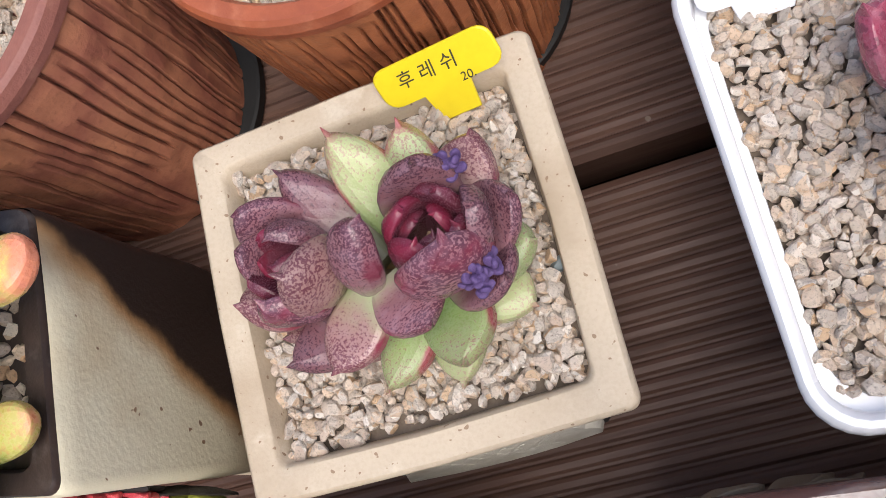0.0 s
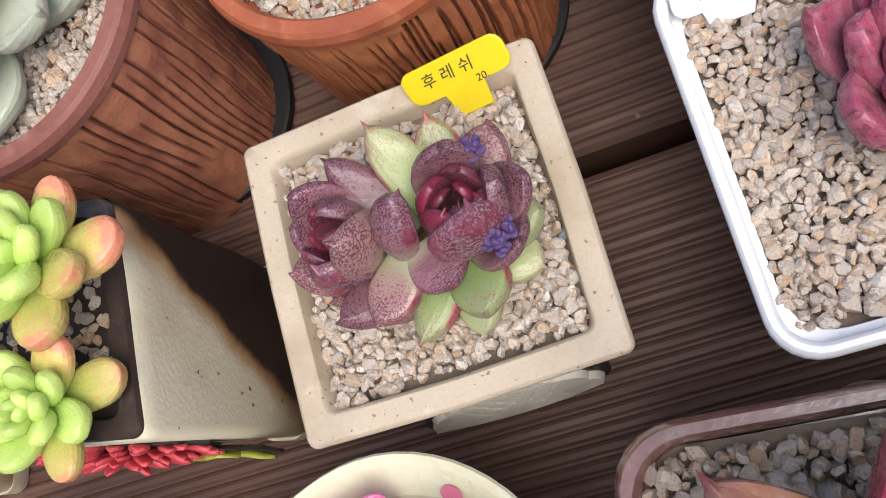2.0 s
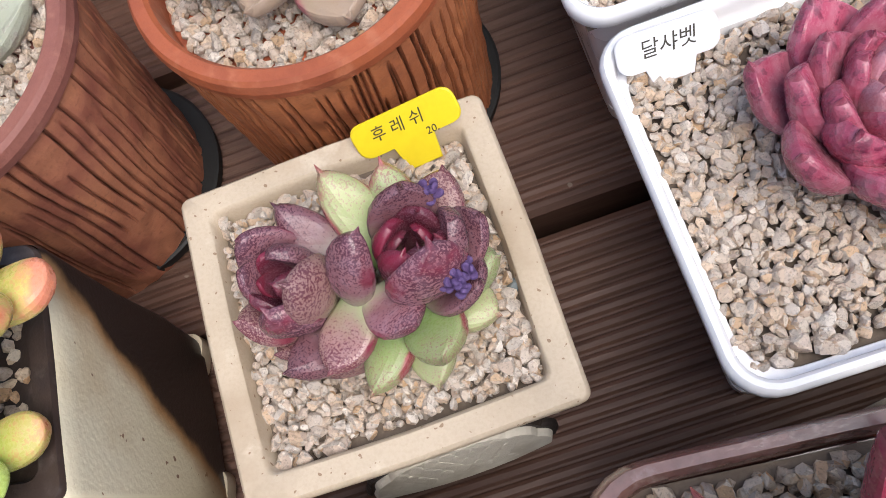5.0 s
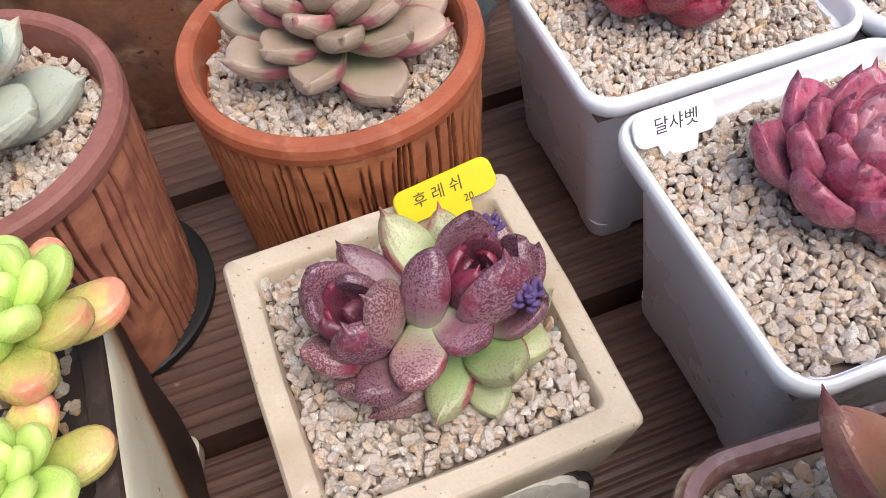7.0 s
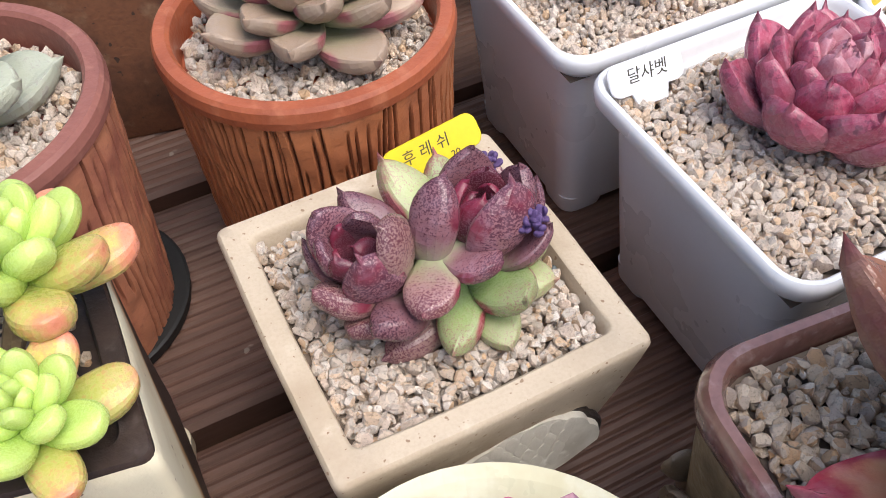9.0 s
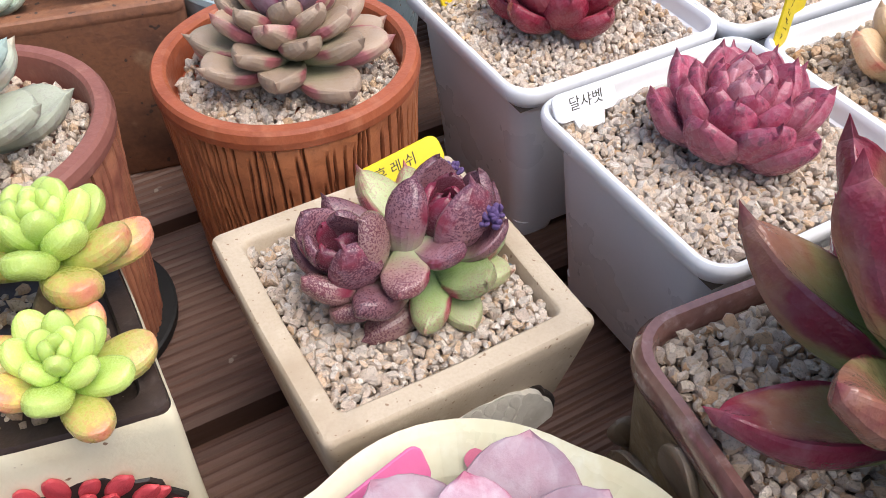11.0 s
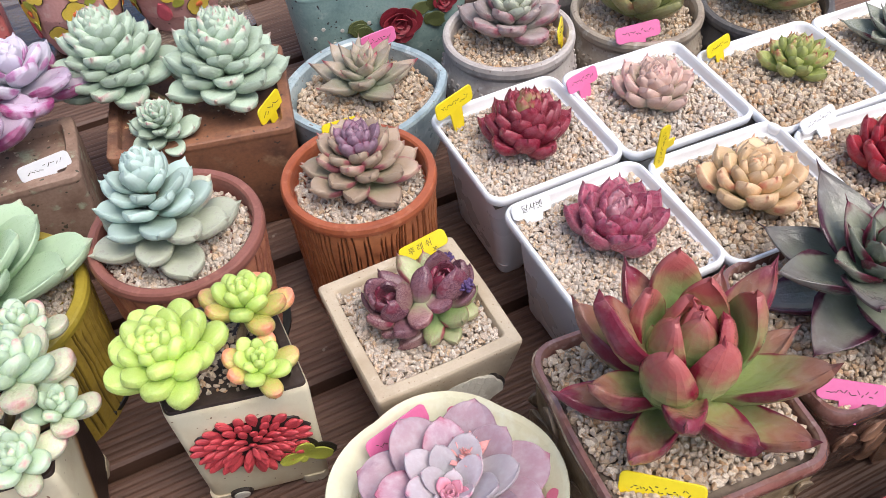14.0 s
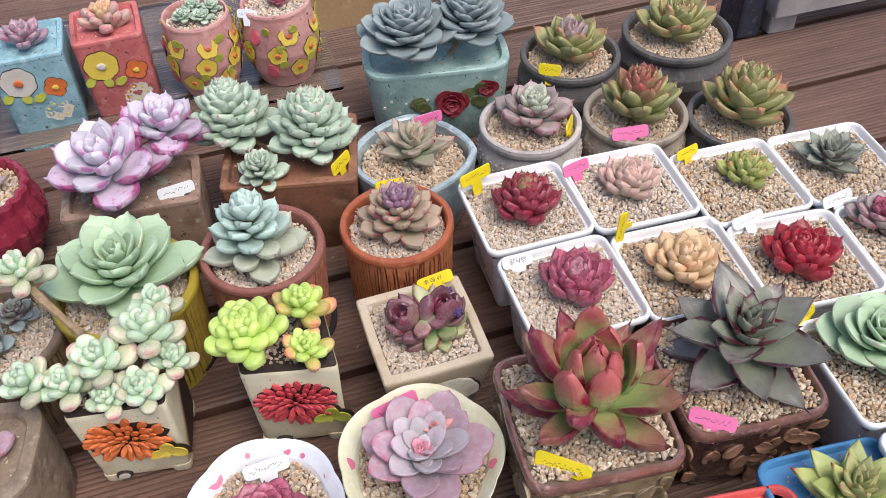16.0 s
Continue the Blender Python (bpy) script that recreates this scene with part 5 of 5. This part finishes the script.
# the smaller, half-closed head
whorl((
    (-27.5, -2.5, 25, 205, 15.0, 6, "bent_spoon", HERO_MIX), (-23, -9.5, 15, 222, 14.0, 2, "bent_spoon", HERO_MIX), (-22.5, 16.5, 23, 140, 13.0, 6, "scoop", HERO_PURPLE),
    (-19.5, 13, 33.5, 112, 15.5, 9, "scoop", HERO_PURPLE), (-10.5, -4, 40, -36, 16.5, 11, "scoop", HERO_MIX), (-17.5, -6.5, 35.5, -98, 16.0, 9, "scoop", HERO_PURPLE)), B_ROOT, B_AXIS)
whorl((
    (-21.5, 6.5, 32, 170, 12.0, 11, "scoop", HERO_PURPLE), (-13.5, 4.5, 36, 60, 11.0, 12, "scoop", HERO_PURPLE), (-20.5, 0, 31.5, 215, 11.0, 12, "scoop", HERO_WINE), (-16.5, 7, 32, 100, 9.0, 13, "scoop", HERO_WINE),
    (-16, 1.5, 31, -30, 8.0, 14, "scoop", HERO_WINE), (-18.5, 4, 29, 170, 6.5, 14, "scoop", HERO_WINE)), B_ROOT, B_AXIS)
# Crowded violet buds pushed out between the leaves.
rng = random.Random(9)
for cx, cy, cz, count, spread in ((23.5, -12.5, 28.5, 46, 0.0033), (23.5, 7.5, 31, 12, 0.0018)):
    for k in range(count):
        d = Vector((rng.gauss(0, 1), rng.gauss(0, 1), abs(rng.gauss(0, 1)))).normalized() * spread
        put_leaf(hero, "bean", FLOWER, mm(cx, cy, cz) + d, rng.uniform(0, 360), rng.uniform(10, 80), 0.0026, 1.5, 1.3, name="bud")


def simple(label, x, y, z, radius, shape, mats, **more):
    p = plant(label, x, y, z)
    stalk(p, [(0, 0, -0.004), (0, 0, radius * 0.2), (0, 0, radius * more.get("dome", 0.3))], radius * 0.13)
    rosette(p, (0, 0, radius * 0.06), radius, shape, mats, **more)
    return p


WZ = 0.072
simple("ruby red rosette succulent with yellow-green heart", 0.0440, 0.0425, WZ, 0.0280, "scale", [RUBY, RUBY, RUBY_CORE], n=48, el=(16, 84), dome=1.0, width=0.98, seed=1, power=0.85, out=0.3, shrink=0.5)
simple("plum red pointed rosette succulent", 0.0475, -0.0470, WZ, 0.0290, "scale", [PLUM, PLUM, PLUM_CORE], n=36, el=(24, 84), dome=0.5, width=1.0, seed=2, power=0.8, out=0.36, shrink=0.42)
simple("pale blush pink rosette succulent", 0.1350, 0.0380, WZ, 0.0255, "scale", [BLUSH, BLUSH, BLUSH], n=40, el=(16, 84), dome=0.6, width=1.0, seed=3, power=0.85, out=0.32, shrink=0.42)
simple("small yellow-green succulent with red tips", 0.2300, 0.0150, WZ, 0.0230, "scale", [LIMETIP], n=34, el=(12, 84), dome=0.7, width=0.85, seed=4, power=0.9, out=0.28, shrink=0.45)
simple("slate green succulent with dark purple pointed leaves", 0.3030, 0.0040, WZ, 0.0360, "dagger", [SLATEP], n=26, el=(8, 78), dome=0.4, width=1.1, seed=5, power=0.9)
simple("peach and yellow-green rosette succulent", 0.1300, -0.0590, WZ, 0.0285, "chubby", [PEACH], n=34, el=(14, 84), dome=0.55, width=0.95, seed=6, power=0.9, out=0.34, shrink=0.42)
simple("scarlet red rosette succulent", 0.2130, -0.0830, WZ, 0.0300, "scale", [SCARLET], n=38, el=(24, 86), dome=0.55, width=0.95, seed=7, power=0.8, out=0.36, shrink=0.42)
simple("dusky rose succulent in a white pot", 0.2950, -0.0700, WZ, 0.0300, "spoon", [GREY_ROSE, PLUM], n=30, el=(12, 78), dome=0.45, width=1.2, seed=8)
simple("jade green broad-leaved rosette succulent", 0.2120, -0.1720, WZ, 0.0430, "round", [JADE], n=26, el=(10, 74), dome=0.5, width=1.1, seed=9)
simple("dusky violet rosette over brown lower leaves", -0.0570, 0.0570, 0.0785, 0.0360, "spoon", [DUSK_OLD, DUSK_OLD, DUSK_OLD, DUSK, DUSK], n=52, el=(4, 80), dome=0.72, width=0.95, seed=10, shrink=0.42, power=1.1)
simple("ice blue stacked rosette with grey-green lower leaves", -0.1690, 0.0610, 0.0845, 0.0400, "spoon", [ICE_OLD, ICE, ICE, ICE], n=48, el=(0, 72), dome=1.35, width=1.05, seed=11, shrink=0.30, power=1.2, inner="chubby")
simple("large jade green rosette succulent", -0.2660, 0.0680, 0.0800, 0.0590, "broad", [JADE], n=30, el=(8, 76), dome=0.45, width=0.90, seed=12, shrink=0.28)

# Crimson and green plant with long upcurved leaves.
red = plant("large crimson and green long-leaved rosette succulent", 0.0060, -0.1530, 0.0770)
stalk(red, [(0, 0, -0.004), (0, 0, 0.02), (0.001, 0.002, 0.038)], 0.007)
rng = random.Random(21)
for k in range(15):
    put_leaf(red, "blade", CRIMSON_LOW, (0, 0, 0.008 + 0.0014 * k), 20 + k * 137.5, -10 + 2.6 * k + rng.uniform(-5, 5), 0.060 * rng.uniform(0.88, 1.06), 0.70, 1.2, 0.005, rng.uniform(-14, 14), k % 3)
for k in range(13):
    az = 70 + k * 137.5
    r0 = 0.020 * (1 - k / 14)
    put_leaf(red, "blade", CRIMSON, (0.001 + r0 * math.cos(radians(az)), 0.002 + r0 * math.sin(radians(az)), 0.027 + 0.0007 * k), az, 60 + 1.9 * k, 0.052 * (1 - 0.02 * k), 1.0, 1.0, 0.0, rng.uniform(-6, 6), k % 3)

# Ink purple plant with broad drooping pointed leaves.
inkp = plant("ink purple and green succulent with broad pointed leaves", 0.1200, -0.1480, 0.0710)
stalk(inkp, [(0, 0, -0.004), (0, 0, 0.015), (0, 0, 0.026)], 0.006)
for k in range(14):
    put_leaf(inkp, "dagger", INKP, (0, 0, 0.012 + 0.0014 * k), 10 + k * 137.5, -14 + 3.4 * k + rng.uniform(-5, 5), 0.056 * rng.uniform(0.90, 1.06), 1.0, 0.9, 0.004, rng.uniform(-12, 12), k % 3)
for k in range(17):
    put_leaf(inkp, "dagger", INK_CORE, (0, 0, 0.028 + 0.0009 * k), 40 + k * 137.5, 32 + 2.9 * k, 0.042 * (1 - 0.036 * k), 1.0, 1.0, 0.003, rng.uniform(-6, 6), k % 3)

# Mauve plant on the pale yellow bowl.
mauve = plant("mauve and grey rosette succulent with pink heart", -0.1015, -0.1400, 0.0570)
stalk(mauve, [(0, 0, -0.004), (0, 0, 0.02)], 0.005)
rosette(mauve, (0, 0, 0.008), 0.046, "round", [MAUVE, MAUVE_GREY], n=24, el=(12, 52), shrink=0.42, dome=0.28, width=0.86, seed=31)
rosette(mauve, (-0.003, -0.004, 0.021), 0.0165, "spoon", [MAUVE_GREY, PINK_CORE, PINK_CORE], n=16, el=(28, 80), dome=0.35, width=1.1, seed=32)
rosette(mauve, (0.012, 0.010, 0.024), 0.0125, "lance", [CORAL_BUD], n=26, el=(20, 82), dome=0.5, width=1.2, seed=33)
simple("wine red rosette succulent in a white porcelain bowl", -0.2060, -0.1440, 0.0560, 0.0300, "spoon", [PLUM], n=34, el=(12, 78), dome=0.4, width=1.25, seed=34)


def cluster(label, x, y, z, heads, shape, outer, inner, thick=1.0, width=1.0, el=(-2, 80), dome=0.42, shrink=0.36):
    """A branching plant: several rosettes of plump leaves, each on its own stem."""
    p = plant(label, x, y, z)
    for k, (hx, hy, hz, r, n, lean) in enumerate(heads):
        stalk(p, [(hx * 0.35, hy * 0.35, -0.003), (hx * 0.7, hy * 0.7, hz * 0.5), (hx, hy, hz)], 0.0022)
        rosette(p, (hx, hy, hz), r, shape, [inner if k == 0 and outer == LIME_RED else outer, inner, inner, inner], n=n, el=el, shrink=shrink, dome=dome, width=width, thick=thick, lean=lean, seed=40 + k + n, power=0.95)
    return p


cluster("lime green plump-leaved succulent with three blushed rosettes", -0.1665, -0.0305, 0.087, [(-0.022, -0.005, 0.018, 0.0290, 34, (4, -8)), (0.0170, 0.007, 0.016, 0.0230, 23, (-6, 8)), (0.0110, -0.0230, 0.0105, 0.0185, 20, (10, 8))], "bean", LIME_RED, LIME, 1.0, 1.22, (8, 82), 0.5, 0.42)
cluster("mint green plump-leaved branching succulent with pink tips", -0.2790, -0.0170, 0.082, [(-0.004, -0.006, 0.024, 0.0240, 18, (10, -8)), (0.026, 0.004, 0.026, 0.0260, 19, (-6, 6)), (-0.027, -0.012, 0.016, 0.0210, 17, (6, -14)), (0.016, -0.026, 0.011, 0.0200, 19, (18, 4)), (-0.004, -0.024, 0.009, 0.0180, 17, (18, -10)), (0.036, -0.012, 0.013, 0.0180, 16, (6, 16)), (0.033, 0.028, 0.026, 0.0190, 15, (-8, 10)), (-0.050, -0.002, 0.016, 0.0220, 16, (0, -18))], "bean", MINT_PINK, MINT, 1.05, 1.36, (8, 82), 0.5, 0.45)
arm = plant("mint green rosette on a long bare bent stem", -0.3160, 0.0180, 0.0800)
stalk(arm, [(0.036, -0.018, 0.004), (0.022, -0.010, 0.020), (0.010, 0.004, 0.036), (0.0, 0.016, 0.046), (-0.006, 0.026, 0.052)], 0.0032)
rosette(arm, (-0.008, 0.030, 0.054), 0.024, "bean", [MINT_PINK, MINT], n=18, el=(-5, 75), shrink=0.4, dome=0.4, width=1.15, seed=71)
cluster("sage green pink-tipped rosettes crowded in a terracotta planter", -0.1130, 0.1820, 0.074, [(-0.045, 0.032, 0.012, 0.0430, 72, (0, -4)), (0.014, -0.002, 0.010, 0.0430, 72, (4, 4)), (-0.034, -0.024, 0.004, 0.0240, 38, (14, -4))], "spoon", SAGE, SAGE, 1.0, 1.0, (4, 84), 1.05)
cluster("lilac and white powdery rosettes with magenta edges", -0.2470, 0.1830, 0.082, [(-0.016, -0.004, 0.016, 0.0560, 23, (8, -8)), (0.028, 0.024, 0.022, 0.0450, 22, (0, 10))], "spoon", LILAC, LILAC_CORE, 1.0, 1.2, (6, 74), 0.5)
cluster("steel blue wavy-leaved rosettes in a teal planter", 0.0460, 0.2720, 0.078, [(-0.026, 0.0, 0.020, 0.0500, 44, (4, -4)), (0.034, 0.004, 0.018, 0.0480, 44, (4, 4))], "round", STEEL_BLUE, STEEL_BLUE, 1.0, 0.9, (10, 78), 0.55)
cluster("tiny sage rosettes crowded in a cup pot", -0.1660, 0.4240, 0.085, [(0.006, -0.010, 0.004, 0.014, 24, (8, 0)), (-0.012, -0.002, 0.004, 0.014, 24, (4, -6)), (0.018, 0.006, 0.004, 0.013, 22, (0, 8)), (0.0, 0.012, 0.005, 0.014, 22, (-6, 0))], "spoon", SAGE, SAGE, 1.0, 1.2)
simple("small dark rose succulent in a cup pot", -0.0800, 0.4180, 0.0850, 0.0180, "lance", [PLUM], n=20, el=(20, 78), dome=0.5, width=1.2, seed=50)
simple("pale sage star succulent with rosy heart", -0.0150, 0.1500, 0.0670, 0.0400, "lance", [SAGE_ROSE], n=26, el=(8, 78), dome=0.4, width=1.2, seed=51)
simple("grey-rose rosette succulent in a beaded pot", 0.1000, 0.1540, 0.0670, 0.0400, "spoon", [GREY_ROSE, ICE_OLD], n=30, el=(10, 78), dome=0.5, width=1.15, seed=52)
simple("olive succulent with red upright leaves", 0.1940, 0.1330, 0.0600, 0.0480, "blade", [OLIVE, OLIVE_RED, OLIVE_RED], n=42, el=(18, 80), dome=0.85, width=1.05, seed=53)
simple("olive green pointed rosette succulent", 0.2840, 0.0990, 0.0590, 0.0500, "blade", [OLIVE], n=46, el=(16, 80), dome=0.85, width=1.15, seed=54)
simple("green-brown rosette succulent in a dark pot", 0.1790, 0.2440, 0.0610, 0.0470, "blade", [OLIVE, GREY_ROSE], n=36, el=(14, 78), dome=0.5, width=1.25, seed=55)
simple("bright green pointed rosette succulent in a dark bowl", 0.2950, 0.2390, 0.0610, 0.0500, "blade", [OLIVE], n=34, el=(10, 76), dome=0.4, width=1.25, seed=56)
simple("pale aqua rosette succulent in a coral pot", 0.0560, -0.2640, 0.0620, 0.0280, "chubby", [ICE], n=30, el=(10, 78), dome=0.4, seed=57)
simple("yellow-green red-edged rosette in a blue pot", 0.1330, -0.2560, 0.0620, 0.0400, "lance", [LIMETIP, OLIVE], n=32, el=(12, 78), dome=0.5, width=1.2, seed=58)
simple("pinkish clustered succulent in a coral pink pot", -0.2560, 0.4420, 0.0840, 0.0280, "bean", [BLUSH, PEACH], n=30, el=(20, 80), dome=0.7, seed=59)
simple("mauve succulent in a pale blue pot", -0.3360, 0.4420, 0.0820, 0.0300, "spoon", [MAUVE], n=24, el=(20, 78), dome=0.5, seed=60)
simple("rusty red succulent in a magenta pot", -0.3840, 0.2300, 0.0730, 0.0330, "lance", [GREY_ROSE, OLIVE_RED], n=36, el=(14, 80), dome=0.6, seed=61)
cluster("small slate grey rosettes in a brown bark pot", -0.3620, 0.0560, 0.0720, [(-0.006, -0.012, 0.006, 0.021, 30, (6, -4)), (0.014, 0.012, 0.006, 0.018, 28, (-4, 6)), (-0.02, 0.016, 0.006, 0.018, 26, (-6, -6))], "spoon", STEEL_BLUE, SLATEP, 1.0, 1.2)
simple("rose and grey succulent in a carved trunk pot", -0.3760, -0.0420, 0.0700, 0.0280, "spoon", [MAUVE, SLATEP], n=24, el=(14, 78), dome=0.4, width=1.2, seed=62)

# ---- plant labels ----
Y, P, W = "bright yellow plastic plant label with handwriting", "pink plastic plant label with handwriting", "white plastic plant label with handwriting"
plant_tag(-0.0470, -0.0050, 0.0705, -3, YELLOW_TAG, "bright yellow plastic label in the cream pot", 0.028, 0.0095, (0.011, 0.007), -38, -11, text=[("후 레 쉬", 0.0043, -0.002, 0.0052), ("20.", 0.0028, 0.0055, 0.0008)])
plant_tag(0.0150, -0.0145, 0.0770, -3, WHITE_TAG, "white plastic label on the rim of a white pot", 0.024, 0.0095, (0.012, 0.004), -40, 0, text=[("달샤벳", 0.0048, 0, 0.0048)])
plant_tag(0.0160, 0.0790, 0.0860, 18, YELLOW_TAG, Y, 0.031, 0.011, (0.010, 0.018), -12, 0, 8, 2)
plant_tag(0.1000, 0.0640, 0.0800, 12, PINK_TAG, P, 0.026, 0.010, (0.010, 0.012), -25, 0, 4, 3)
plant_tag(0.1960, 0.0500, 0.0790, 14, YELLOW_TAG, Y, 0.024, 0.009, (0.008, 0.014), -20, 0, 6, 4)
plant_tag(0.1030, -0.0150, 0.0900, 20, YELLOW_TAG, "yellow plastic label standing upright beside the rim", 0.030, 0.0085, (0.006, 0.006), -10, -86, 6, 5)
plant_tag(0.1990, -0.0390, 0.0790, 8, WHITE_TAG, W, 0.030, 0.009, (0.010, 0.010), -45, 0, 7, 6)
plant_tag(0.2760, -0.0440, 0.0790, 8, WHITE_TAG, W, 0.030, 0.010, (0.010, 0.010), -30, 0, 7, 7)
plant_tag(-0.0280, -0.1860, 0.0800, -42, YELLOW_TAG, "yellow plastic label leaning in the brown pot", 0.036, 0.0115, (0.012, 0.014), -30, 0, 7, 8)
plant_tag(0.0750, -0.1880, 0.0790, -40, PINK_TAG, P, 0.030, 0.010, (0.010, 0.010), -40, 0, 4, 9)
plant_tag(-0.1080, -0.1000, 0.0660, 12, PINK_TAG, "deep pink plastic label behind the mauve rosette", 0.034, 0.011, (0.012, 0.012), -30, 0, 6, 10)
plant_tag(-0.1990, -0.1120, 0.0610, 2, WHITE_TAG, W, 0.030, 0.010, (0.012, 0.008), -40, 0, 4, 11)
plant_tag(-0.0530, 0.0930, 0.0880, -6, YELLOW_TAG, Y, 0.024, 0.008, (0.010, 0.012), -30, 0, 4, 12)
plant_tag(-0.0820, 0.1420, 0.0800, 42, YELLOW_TAG, Y, 0.026, 0.012, (0.008, 0.012), -8, 0, 3, 13)
plant_tag(-0.2180, 0.1500, 0.0870, 6, WHITE_TAG, W, 0.030, 0.010, (0.010, 0.010), -20, 0, 3, 14)
plant_tag(0.0040, 0.1650, 0.0860, 5, PINK_TAG, P, 0.026, 0.011, (0.010, 0.014), -8, 0, 3, 15)
plant_tag(0.1220, 0.1250, 0.0740, 50, YELLOW_TAG, Y, 0.022, 0.011, (0.008, 0.012), -8, 0, 4, 16)
plant_tag(0.1700, 0.1000, 0.0690, -8, PINK_TAG, P, 0.034, 0.011, (0.010, 0.008), -30, 0, 4, 17)
plant_tag(0.1420, 0.2140, 0.0700, -35, YELLOW_TAG, Y, 0.022, 0.011, (0.008, 0.010), -20, 0, 3, 18)
plant_tag(0.1830, -0.1350, 0.0780, 25, YELLOW_TAG, Y, 0.024, 0.009, (0.008, 0.010), -30, 0, 3, 19)
plant_tag(-0.1160, 0.4010, 0.0870, -30, WHITE_TAG, W, 0.022, 0.009, (0.008, 0.008), -30, 0, 3, 20)
